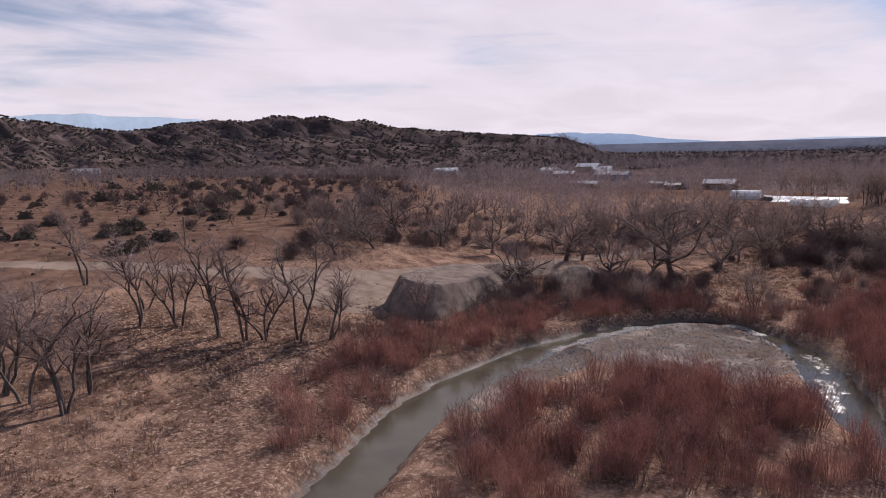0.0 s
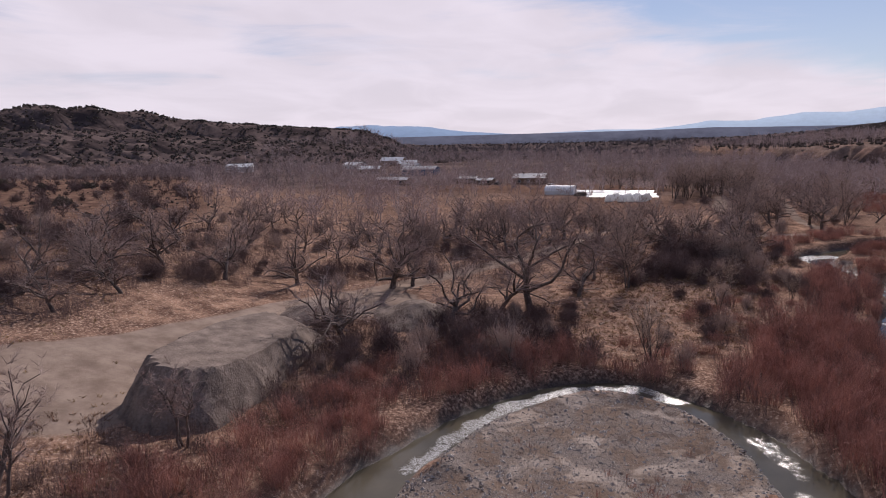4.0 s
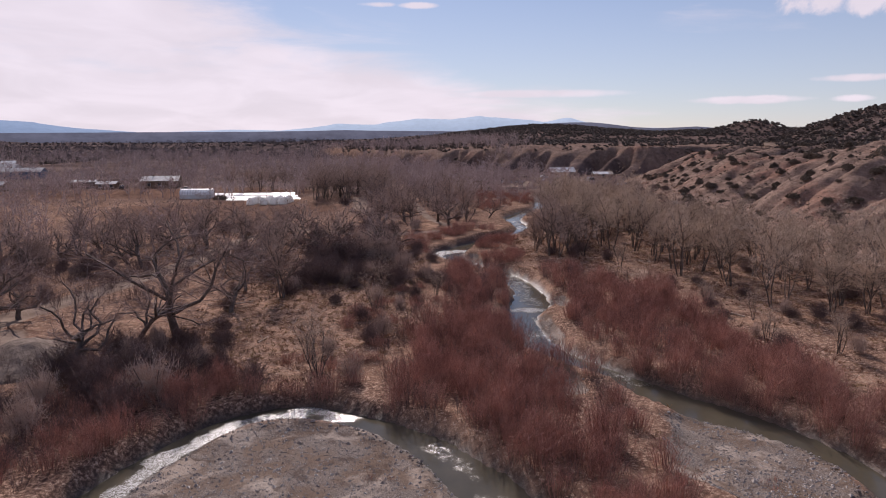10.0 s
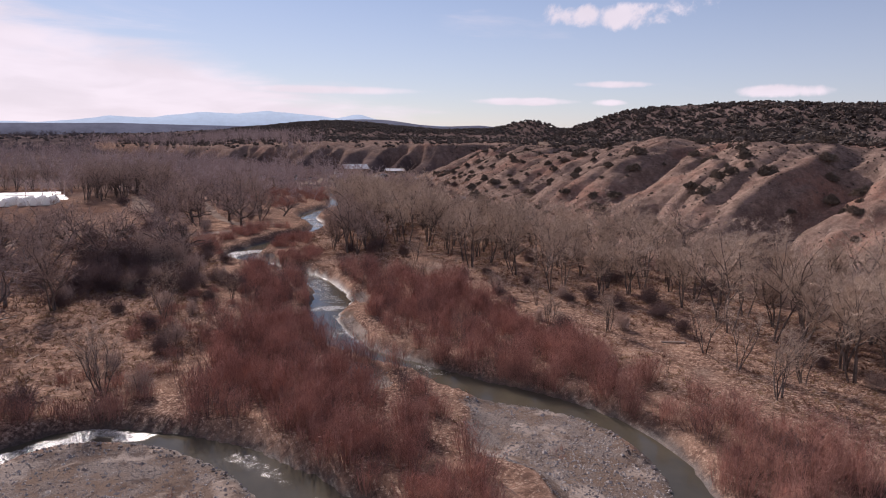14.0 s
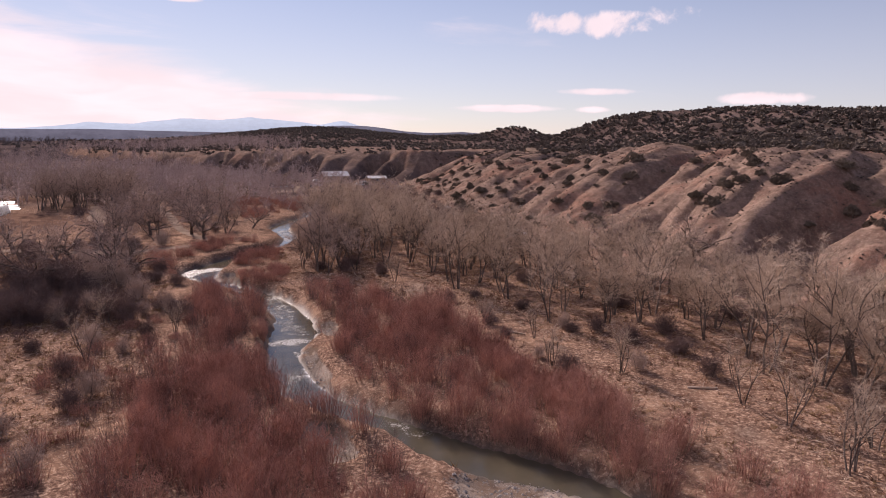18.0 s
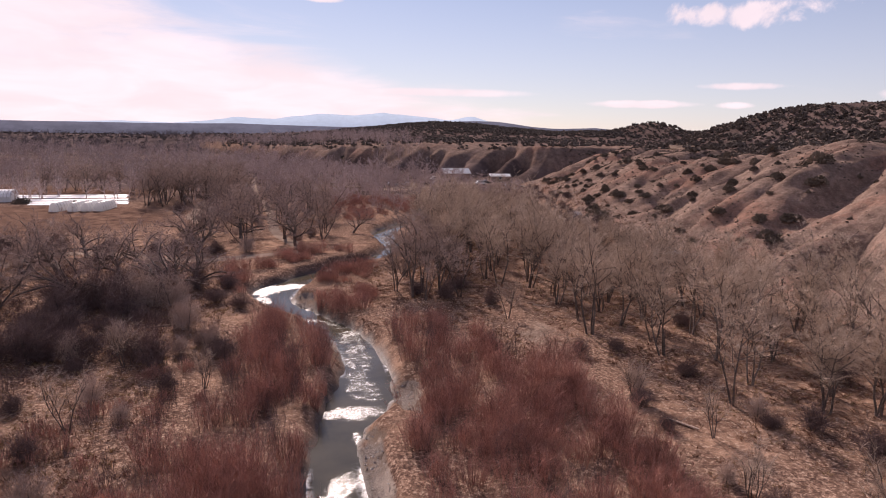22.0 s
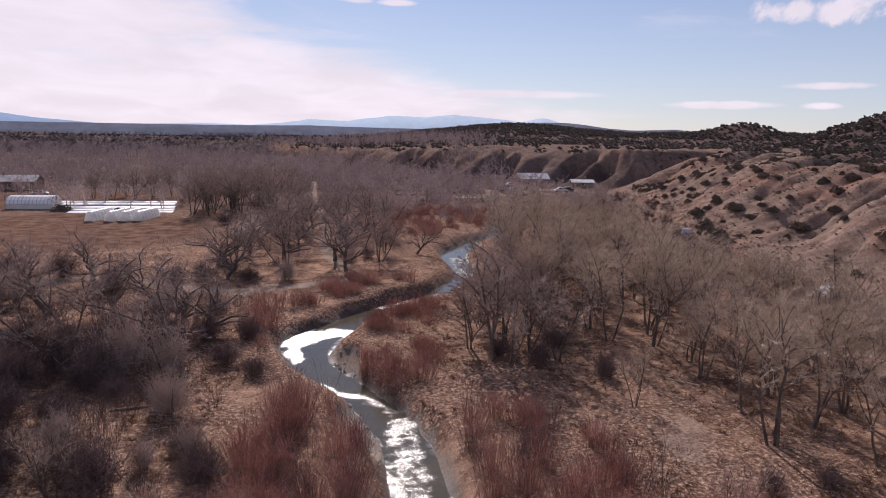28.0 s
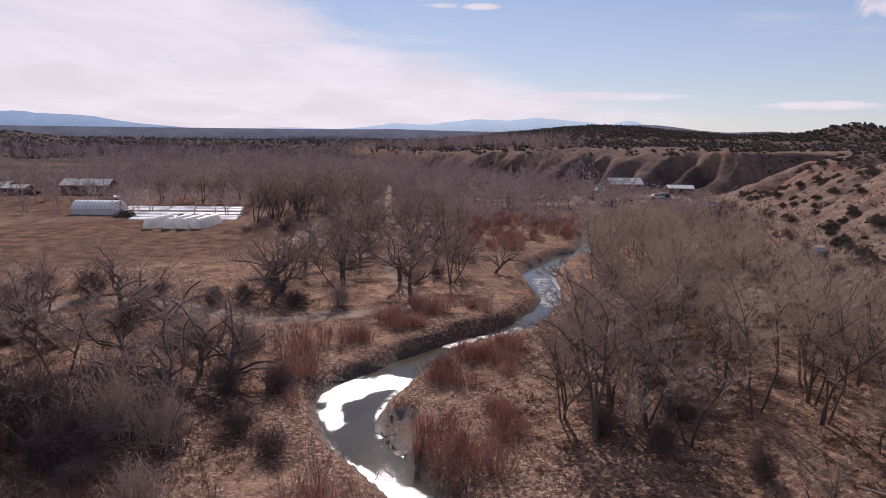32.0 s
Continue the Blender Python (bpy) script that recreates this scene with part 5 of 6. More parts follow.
for i, (poly, dense, tall) in enumerate((([(-62, 70), (-53, 98), (-41, 106), (-33, 96), (-42, 89), (-50, 77)], 9, 2.0), ([(-37, 121), (-31, 142), (-20, 141), (-12, 128), (-23, 121)], 5, 2.1),
                                         # strip from (-60, 47): scrub added in place of the bank's shadow
                                         ([(-20, 96), (-24, 118), (-16, 122), (-13, 104)], 6, 1.5), ([(-60, 47), (-57, 53), (-53.5, 60), (-53, 70), (-48, 79), (-45, 76), (-50, 68), (-51.5, 58), (-55, 50), (-58, 45)], 11, 1.3), ([(-66, 116), (-50, 118), (-48, 140), (-62, 150), (-78, 140)], 7, 2.3), ([(-52.6, 14.6), (-57.6, 21.5), (-60.0, 28.4), (-60.0, 34.7), (-59.5, 42.3), (-56.1, 50.4), (-58.9, 52.9), (-63.3, 45.1), (-66.5, 38.6), (-67.9, 31.2), (-62.7, 22.6), (-57.5, 15.8)], 9, 0.9), ([(-92, 74), (-76, 106), (-62, 118), (-78, 124), (-100, 96)], 11, 2.3), ([(-118, 88), (-115, 116), (-103, 130), (-84, 108), (-84, 90), (-82, 77), (-81, 64), (-90, 68), (-104, 80)], 9, 2.3), ([(-20, 142), (-40, 142), (-48, 168), (-30, 176), (-18, 160)], 4, 1.5),
                                         ([(-42, 160), (-32, 156), (-22.4, 144), (-18, 134.6), (-18, 126), (-24, 126), (-35, 132), (-41, 146)], 6, 2.0), ([(-58, 97), (-54, 104), (-41, 103), (-35, 86), (-39, 82), (-47, 77), (-56, 84)], 11, 2.0),
                                         ([(-70, 88), (-64, 91), (-58, 93), (-52, 85), (-51, 77), (-47, 67), (-52, 65), (-58, 72), (-64, 80)], 12, 2.2), ([(-27, 113), (-21, 109), (-19, 101), (-24, 101)], 10, 1.4), ([(-50, 176), (-30, 171), (-17, 170), (-14, 150), (-19, 140), (-27, 141), (-34, 158)], 6, 1.7))):
    stems_stuff("scrub_thicket", poly, dense, tall, SCRUB, "dark purple-grey leafless scrub thicket", "thicket", 170 + i, 0.013, 0.6, 0.3, 1.3, 0.15)


BRUSHY = (([(-46, 88), (-40, 135), (-14, 145), (-12, 128), (-18, 100), (-26, 88)], 2.4, 0.42), ([(12, 138), (18, 96), (24, 62), (36, 62), (31, 98), (26, 114), (24, 140), (16, 158)], 3.2, 0.42),
          ([(-14, 142), (-18, 190), (-60, 190), (-62, 150), (-42, 130)], 3.0, 0.5), ([(-82, 4), (-62, 60), (-54, 62), (-46, 40), (-36, 4)], 3.2, 0.4), ([(-6, 140), (-3, 152), (4, 172), (14, 166), (14, 140), (6, 132)], 3.5, 0.45))
for i, (poly, dense, tall) in enumerate(BRUSHY):
    stems_stuff("low_brush", poly, dense, tall, WEED, "low red-brown dead brush in matted clumps", "brush", 260 + i, 0.016, 0.5, 0.35, 1.1, 0.05, 0.4, 22, 3)
for i, (cx, cy, r) in enumerate(((-24.5, 67, 3.2), (-20.5, 72.5, 1.6), (-29, 62, 3.5), (-33, 70, 1.4), (3.5, 69, 1.8))):
    stems_stuff("bar_sprouts", [(cx + r * 1.5 * math.cos(a), cy + r * 0.6 * math.sin(a)) for a in (0, 0.9, 1.9, 3.1, 4.0, 5.2)], 7, 0.55, WILLOW, "low red willow sprouts on a gravel bar", "sprouts", 190 + i,
                0.01, 0.5, 0.3, 0.8, 0.3, 2.0)


BLEACHED = two_tone("bleached_straw", (0.42, 0.30, 0.23), (0.72, 0.58, 0.47), 0.3, 0.9, relief=0, per="world", spread=0.4)


def grass_stuff(name, poly, per_m2, tall, seed, label, mat=STRAW, lean=0.2, thick=0.028, kind_word="grass"):
    nr = np.random.RandomState(seed)
    p = np.array(poly)
    lo, hi = p.min(0), p.max(0)
    n = int((hi[0] - lo[0]) * (hi[1] - lo[1]) * per_m2)
    x, y = nr.uniform(lo[0], hi[0], n), nr.uniform(lo[1], hi[1], n)
    ok = inside(x, y, list(poly)) & (swell(x, y, 4, seed, 2) + nr.uniform(-0.5, 0.5, n) > -0.05)
    x, y = x[ok], y[ok]
    z, edge, b = land(x, y)
    ok = (edge > 0.6) & (b < 0.4) & off_roads(x, y, 0.2)
    x, y, z = np.repeat(x[ok], 6), np.repeat(y[ok], 6), np.repeat(z[ok], 6)
    base = np.stack([x + nr.normal(0, 0.10, len(x)), y + nr.normal(0, 0.10, len(x)), z - 0.05], 1)
    tip = base + np.stack([nr.normal(0, lean, len(x)), nr.normal(0, lean, len(x)), tall * nr.uniform(0.4, 1.1, len(x))], 1)
    return tagged(new(name, tri_mesh(name, *tubes(base, tip, np.full(len(x), thick), None, 3), mat)), label, kind_word, kind="stuff")


grass_stuff("dry_grass", [(-75, 5), (-62, 75), (-50, 84), (-46, 40), (-38, 22), (-36, 0)], 0.9, 0.35, 201, "pale dry bunch grass on the river bank")
grass_stuff("dry_grass", [(-46, 88), (-40, 135), (-14, 145), (-18, 100), (-26, 88)], 1.6, 0.4, 202, "tan dry grass in a clearing")
grass_stuff("dry_grass", [(12, 138), (20, 60), (52, 60), (58, 150), (30, 190), (8, 175), (0, 150)], 1.0, 0.35, 203, "straw-coloured dry grass under bare trees")
grass_stuff("dry_grass", [(-22, 100), (-12, 145), (-20, 190), (-60, 190), (-45, 130)], 0.8, 0.4, 204, "tan dry grass among old cottonwoods")
grass_stuff("dry_grass", [(1, 66), (-2, 74), (2, 82), (6, 80), (8, 70), (5, 60)], 7.0, 0.4, 205, "orange dry grass beside a gravel bar")
grass_stuff("dry_grass", [(-85, 5), (-58, 30), (-70, 75), (-100, 120), (-190, 110), (-200, 20)], 0.25, 0.5, 206, "low dry steppe plants on the terrace")


for i, (poly, dense, tall) in enumerate((([(-62, 60), (-48, 92), (-42, 132), (-14, 147), (-17, 100), (-26, 88), (-44, 86), (-50, 62)], 1.5, 0.4), ([(10, 140), (19, 60), (50, 60), (56, 150), (56, 210), (30, 215), (8, 178), (0, 150)], 1.7, 0.4),
                                         ([(-14, 142), (-18, 190), (-60, 190), (-62, 150), (-42, 130)], 1.3, 0.45), ([(-82, 4), (-62, 60), (-46, 40), (-36, 4)], 1.3, 0.35), ([(-6, 140), (-3, 152), (4, 172), (22, 172), (20, 140), (6, 132)], 1.5, 0.4), ([(45, 150), (41, 228), (60, 300), (95, 320), (72, 240), (64, 150)], 0.9, 0.5))):
    grass_stuff("dead_weeds", poly, dense, tall, 221 + i, "matted dark brown dead weeds and twigs", WEED, 0.32, 0.03, "weeds")
    grass_stuff("bleached_litter", poly, dense * 1.1, 0.13, 231 + i, "bleached straw and broken twigs on the ground", BLEACHED, 0.4, 0.03, "litter")


def stones_stuff(name, per_m2, seed):
    nr = np.random.RandomState(seed)
    xs, ys = [], []
    for cx, cy, rx, ry in BARS:
        n = int(4 * rx * ry * per_m2)
        xs.append(nr.uniform(cx - rx, cx + rx, n))
        ys.append(nr.uniform(cy - ry, cy + ry, n))
    x, y = np.concatenate(xs), np.concatenate(ys)
    z, edge, b = land(x, y)
    ok = (b > 0.4) & (edge > -0.5)
    x, y, z = x[ok], y[ok], z[ok]
    n = len(x)
    s = nr.gamma(2.0, 0.026, n) + 0.035
    octa = np.array([(1, 0, 0), (0, 1, 0), (-1, 0, 0), (0, -1, 0), (0, 0, 1), (0, 0, -1)], float)
    face = np.array([(0, 1, 4), (1, 2, 4), (2, 3, 4), (3, 0, 4), (1, 0, 5), (2, 1, 5), (3, 2, 5), (0, 3, 5)])
    a = nr.uniform(0, 6.28, n)
    o = octa[None] * nr.uniform(0.7, 1.3, (n, 6, 1)) * s[:, None, None] * np.array([1, 0.8, 0.55])
    c, d = np.cos(a)[:, None], np.sin(a)[:, None]
    v = np.stack([o[..., 0] * c - o[..., 1] * d + x[:, None], o[..., 0] * d + o[..., 1] * c + y[:, None], o[..., 2] + z[:, None]], -1)
    f = face[None] + (np.arange(n) * 6)[:, None, None]
    return tagged(new(name, tri_mesh(name, v.reshape(-1, 3), f.reshape(-1, 3), COBBLE)), "grey and tan river cobbles on the gravel bars", "stones", kind="stuff")


COBBLE = two_tone("river_cobbles", (0.24, 0.2, 0.18), (0.5, 0.45, 0.41), 0.8, 0.9, relief=0, per="world", spread=0.4)
stones_stuff("cobbles", 11.0, 77)


def far_wood(name, seed, x, y, tall, label, mat=TWIG_WOOD, k=14, m=4, fat=1.0):
    nr = np.random.RandomState(seed)
    n = len(x)
    z = land(x, y)[0]
    h = tall * nr.uniform(0.6, 1.15, n)
    foot = np.stack([x, y, z - 0.3], 1)
    top = foot + np.stack([nr.normal(0, 0.6, n), nr.normal(0, 0.6, n), h * 0.75], 1)
    t = nr.uniform(0.25, 0.97, (n, k, 1))
    b0 = (foot[:, None] * (1 - t) + top[:, None] * t).reshape(-1, 3)
    d = nr.normal(0, 1, (n * k, 3)) * [1, 1, 0.5] + [0, 0, 0.8]
    d /= np.linalg.norm(d, axis=1)[:, None]
    b1 = b0 + d * (np.repeat(h, k) * nr.uniform(0.22, 0.45, n * k))[:, None]
    t = nr.uniform(0.35, 1, (n * k * m, 1))
    c0 = np.repeat(b0, m, 0) * (1 - t) + np.repeat(b1, m, 0) * t
    e = np.repeat(d, m, 0) + nr.normal(0, 0.7, (n * k * m, 3)) + [0, 0, 0.2]
    c1 = c0 + e / np.linalg.norm(e, axis=1)[:, None] * nr.uniform(0.8, 1.7, (n * k * m, 1))
    v, f = joined(tubes(foot, top, np.full(n, 0.15), None, 4), tubes(b0, b1, np.full(n * k, 0.06), None, 3), tubes(c0, c1, np.full(n * k * m, 0.055 * fat), None, 3))
    return tagged(new(name, tri_mesh(name, v, f, mat)), label, "woods", kind="stuff")


def valley_points(nr, n, x0, x1, y0, y1, keep):
    x, y = nr.uniform(x0, x1, n), nr.uniform(y0, y1, n)
    ok = keep(x, y) & clear_of_water(x, y, 4) & off_roads(x, y, 1)
    return x[ok], y[ok]


nr = np.random.RandomState(5)
x, y = valley_points(nr, 900, -30, 110, 236, 440, lambda x, y: (x < foot_line(y) - 5) & (y < bench_front(x) - 14) & ~((x > 48) & (y > 335)) & (swell(x, y, 40, 31) > -0.35))
far_wood("far_woods", 301, x, y, 5.6, "grey bare woods farther up the valley")
x, y = valley_points(nr, 3300, -420, 60, 275, 700, lambda x, y: (swell(x, y, 60, 32) > -0.28) & ~((np.abs(x + 75) < 50) & (y < 300)))
far_wood("far_woods", 302, x, y, 8.5, "grey-brown bare woods round the village", k=11, fat=1.25)
x, y = valley_points(nr, 3600, -560, -100, 40, 480, lambda x, y: (swell(x, y, 55, 33) > -0.25) & (np.hypot(x, y) > 320) & (np.hypot(x, y) < 570) & (np.degrees(np.arctan2(x, y)) < -36))
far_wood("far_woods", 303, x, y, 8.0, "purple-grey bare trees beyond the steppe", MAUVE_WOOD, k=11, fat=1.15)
x, y = valley_points(nr, 3200, -560, 420, 560, 1200, lambda x, y: (swell(x, y, 90, 34) > -0.2) & (height(x, y) < 6))
far_wood("far_woods", 304, x, y, 9.0, "distant woods in the valley, dark haze put into their colour", HAZED_WOOD, k=7, fat=2.2)
x, y = valley_points(nr, 420, -180, -30, 150, 300, lambda x, y: ~((np.abs(x + 66) < 40) & (np.abs(y - 228) < 34)) & (terrace_line(y) - x < 40) & (x < -60 + (y > 262) * 40))
far_wood("far_woods", 305, x, y, 8.5, "bare trees at the edge of the field")
x, y = valley_points(nr, 170, -290, -95, 322, 388, lambda x, y: swell(x, y, 25, 53) > -0.3)
far_wood("far_woods", 307, x, y, 8.0, "bare yard trees round the village houses")


x, y = valley_points(nr, 620, -330, -110, 70, 290, lambda x, y: (terrace_line(y) - x > 30) & (swell(x, y, 30, 35) > -0.05))
far_wood("steppe_shrubs", 306, x, y, 3.2, "leafless brown shrubs on the steppe", SCRUB)


def far_bushes(name, seed, x, y, size, label, k=9, sides=4):
    nr = np.random.RandomState(seed)
    n = len(x)
    z = land(x, y)[0]
    s = size * nr.uniform(0.5, 1.2, n)
    a, u = nr.uniform(0, 6.28, (n, k)), nr.uniform(0.1, 1, (n, k))
    d = np.stack([np.cos(a) * np.sqrt(1 - u * u * 0.9), np.sin(a) * np.sqrt(1 - u * u * 0.9), u], -1)
    p0 = np.stack([x, y, z + s * 0.25], 1)[:, None] + d * (s * 0.2)[:, None, None]
    p1 = np.stack([x, y, z], 1)[:, None] + d * (s * nr.uniform(0.85, 1.2, n))[:, None, None]
    return tagged(new(name, tri_mesh(name, *tubes(p0.reshape(-1, 3), p1.reshape(-1, 3), np.repeat(s * 0.42, k), None, sides), FAR_JUNIPER)), label, "bushes", kind="stuff")


def hill_points(nr, n, x0, x1, y0, y1, keep):
    x, y = nr.uniform(x0, x1, n), nr.uniform(y0, y1, n)
    ok = keep(x, y)
    return x[ok], y[ok]


x, y = hill_points(nr, 9500, -60, 460, 300, 1000, lambda x, y: (y > bench_front(x) + 14 - (x > 150) * 40) & (swell(x, y, 30, 41) > -0.3))
far_bushes("far_junipers", 401, x, y, 1.8, "dark junipers scattered over the far bench and hills", 6, 3)
x, y = hill_points(nr, 17000, -900, -250, 120, 800, lambda x, y: (np.hypot(x, y) > 590) & (np.hypot(x, y) < 860) & (swell(x, y, 40, 42) > -0.5))
far_bushes("far_junipers", 402, x, y, 2.2, "dark junipers covering the long ridge", 5, 3)
x, y = hill_points(nr, 9000, 60, 460, 540, 1060, lambda x, y: (height(x, y) > 16.5) & (swell(x, y, 30, 48) > -0.6))
far_bushes("far_junipers", 408, x, y, 2.3, "dark junipers crowding the far knobs", 6, 3)
x, y = hill_points(nr, 9000, 122, 330, 90, 360, lambda x, y: swell(x, y, 25, 43) > -0.3)
far_bushes("far_junipers", 403, x, y, 1.6, "dark junipers on the upper hill", 7, 3)
x, y = hill_points(nr, 9000, 118, 300, 90, 380, lambda x, y: swell(x, y, 14, 52) > -0.4)
far_bushes("hill_brush", 409, x, y, 0.75, "brown brush and rubble over the upper hill", 5, 3)
x, y = hill_points(nr, 2000, -700, 900, 700, 1500, lambda x, y: swell(x, y, 60, 44) > -0.2)
far_bushes("far_junipers", 404, x, y, 2.8, "dark juniper woodland on distant slopes")
x, y = hill_points(nr, 700, -1000, -330, -50, 330, lambda x, y: (np.hypot(x, y) > 380) & (swell(x, y, 40, 45) > -0.3))
far_bushes("far_junipers", 405, x, y, 2.2, "dark junipers on the low western hills")
x, y = hill_points(nr, 3000, -330, -84, 15, 300, lambda x, y: (terrace_line(y) - x > 25) & (swell(x, y, 18, 46) > -0.1) & off_roads(x, y, 2))
far_bushes("steppe_brush", 406, x, y, 0.5, "low brown sage brush scattered over the steppe", 6, 3)
x, y = hill_points(nr, 9000, 54, 140, 95, 345, lambda x, y: (x > foot_line(y) + 4) & (swell(x, y, 12, 47, 4) + nr.uniform(-0.5, 0.5, len(x)) > 0.0))
far_bushes("slope_brush", 407, x, y, 0.3, "small dark brush on the clay slope", 6, 3)
# ---- things people made ----
def part(name, bm, mat, parent, label=""):
    me = bpy.data.meshes.new(name)
    bm.to_mesh(me)
    bm.free()
    me.materials.append(mat)
    ob = new(name, me)
    ob.parent = parent
    return tagged(ob, label) if label else ob


def box(sx, sy, sz, at=(0, 0, 0), bevel=0.0):
    """A box that stands on its place, with softened edges."""
    bm = bmesh.new()
    bmesh.ops.create_cube(bm, size=1, matrix=Matrix.Translation(Vector(at) + Vector((0, 0, sz / 2))) @ Matrix.Diagonal((sx, sy, sz, 1)))
    if bevel:
        bmesh.ops.bevel(bm, geom=bm.edges[:], offset=bevel, segments=1, affect="EDGES")
    return bm


def prism(outline, y0, y1, at=(0, 0, 0)):
    """A solid with that outline in x and z, from y0 to y1."""
    bm = bmesh.new()
    a = [bm.verts.new((x + at[0], y0 + at[1], z + at[2])) for x, z in outline]
    b = [bm.verts.new((x + at[0], y1 + at[1], z + at[2])) for x, z in outline]
    bm.faces.new(a)
    bm.faces.new(b[::-1])
    n = len(a)
    for i in range(n):
        bm.faces.new((a[i], b[i], b[(i + 1) % n], a[(i + 1) % n]))
    bmesh.ops.recalc_face_normals(bm, faces=bm.faces[:])
    return bm


def rod(p, q, r, sides=8):
    p, q = Vector(p), Vector(q)
    bm = bmesh.new()
    m = Matrix.Translation((p + q) / 2) @ (q - p).to_track_quat("Z", "Y").to_matrix().to_4x4()
    bmesh.ops.create_cone(bm, cap_ends=True, segments=sides, radius1=r, radius2=r, depth=(q - p).length, matrix=m)
    return bm


def stand(root, x, y, turn=0.0, sink=0.15):
    root.matrix_basis = pose(x, y, ground_z(x, y) - sink, 0, 0, turn)
    return root


def window(parent, x, y, z, w, h, facing):
    """A framed window proud of a wall that faces -y or +y."""
    s = -1 if facing == "front" else 1
    frame_bm = box(w + 0.16, 0.06, h + 0.16, (x, y + s * 0.03, z - 0.08))
    win = part("window", frame_bm, PAINT, parent)
    part("pane", box(w, 0.03, h, (x, y + s * 0.075, z)), DARK, win)


def house(label, x, y, turn, w, d, h, rise, wall_mat, roof_mat, group="houses of the village", windows=3, name="house"):
    root = tagged(new(name), label, "house" if name == "house" else "barn", group)
    part("wall", prism([(-d / 2, 0), (d / 2, 0), (d / 2, h), (0, h + rise), (-d / 2, h)], -w / 2, w / 2), wall_mat, root).matrix_basis = pose(0, 0, 0, 0, 0, 90)
    o, t = 0.45, 0.14
    k = rise / (d / 2)
    line = [(-d / 2 - o, h - o * k + 0.02), (0, h + rise + 0.02), (d / 2 + o, h - o * k + 0.02), (d / 2 + o, h - o * k + 0.02 + t), (0, h + rise + 0.02 + t), (-d / 2 - o, h - o * k + 0.02 + t)]
    part("roof", prism(line, -w / 2 - o, w / 2 + o), roof_mat, root).matrix_basis = pose(0, 0, 0, 0, 0, 90)
    for i in range(windows):
        xx = -w / 2 + w * (i + 0.7) / (windows + 0.4)
        window(root, xx, -d / 2, 1.0, 1.1, 1.1, "front")
    door = part("door", box(1.0, 0.08, 2.05, (w * 0.32, -d / 2 - 0.03, 0.05)), WOOD, root)
    part("handle", box(0.05, 0.06, 0.14, (w * 0.32 + 0.38, -d / 2 - 0.09, 1.0)), TIN, door)
    if name == "house":
        part("chimney", box(0.5, 0.5, 1.1, (-w * 0.22, 0.0, h + rise - 0.35)), STUCCO, root)
    return stand(root, x, y, turn)


def skin(outline, ys):
    """A stretched film over hoops, sagging a little between them."""
    bm = bmesh.new()
    rows = [[bm.verts.new((x * (1 - 0.02 * (i % 2)), y, z * (1 - 0.02 * (i % 2)))) for x, z in outline] for i, y in enumerate(ys)]
    for a, b in zip(rows, rows[1:]):
        for i in range(len(outline) - 1):
            bm.faces.new((a[i], a[i + 1], b[i + 1], b[i]))
    return bm


def hoop_tunnel(label, x, y, turn, w, h, length, group):
    """A plastic-covered growing tunnel on hoops."""
    root = tagged(new("hoop_tunnel"), label, "greenhouse", group)
    arc = [(w / 2 * math.cos(a), h * math.sin(a) ** 1.15) for a in [math.pi * i / 12 for i in range(13)]]
    part("cover", skin(arc, (0, length * 0.25, length * 0.5, length * 0.75, length)), WHITE_FILM, root)
    for yy, nm in ((0.03, "front_panel"), (length - 0.03, "back_panel")):
        bm = bmesh.new()
        bm.faces.new([bm.verts.new((px * 0.985, yy, pz * 0.985)) for px, pz in arc])
        part(nm, bm, WHITE_FILM, root)
    for i in range(6):
        yy = length * (i + 0.5) / 6
        part("hoop", prism([(px * 1.012, pz * 1.012) for px, pz in arc] + [(px * 0.995, pz * 0.995) for px, pz in arc[::-1]], yy - 0.04, yy + 0.04), TIN, root)
    return stand(root, x, y, turn, 0.1)


# growing tunnels, the greenhouse and covered beds on the field
for x, y in ((-61.6, 242.9), (-57.7, 243.3), (-54.9, 243.7), (-52.1, 243.9)):
    hoop_tunnel("white plastic hoop tunnel on the open field", x, y, -9, 2.3, 2.3, 8.6, "hoop tunnels on the field")


def greenhouse():
    root = tagged(new("greenhouse"), "long white ribbed greenhouse at the field's edge", "greenhouse")
    part("base_wall", box(10.2, 6.0, 1.4, (0, 0, 0)), PAINT, root)
    part("roof", prism([(-3.2, 1.42), (3.2, 1.42), (2.7, 2.3), (1.4, 3.0), (0, 3.2), (-1.4, 3.0), (-2.7, 2.3)], -5.2, 5.2), SHEETING, root).matrix_basis = pose(0, 0, 0, 0, 0, 90)
    for i in range(13):
        x = -5.04 + i * 0.84
        part("rib", prism([(-3.24, 1.43), (-2.74, 2.33), (-1.42, 3.04), (0, 3.25), (1.42, 3.04), (2.74, 2.33), (3.24, 1.43), (3.19, 1.43), (2.7, 2.3), (1.4, 3.0), (0, 3.2), (-1.4, 3.0), (-2.7, 2.3), (-3.19, 1.43)], x - 0.05, x + 0.05), TIN, root).matrix_basis = pose(0, 0, 0, 0, 0, 90)
    part("door", box(1.2, 0.08, 1.35, (3, -3.06, 0.02)), PAINT, root)
    return stand(root, -83.4, 267.5, 2)


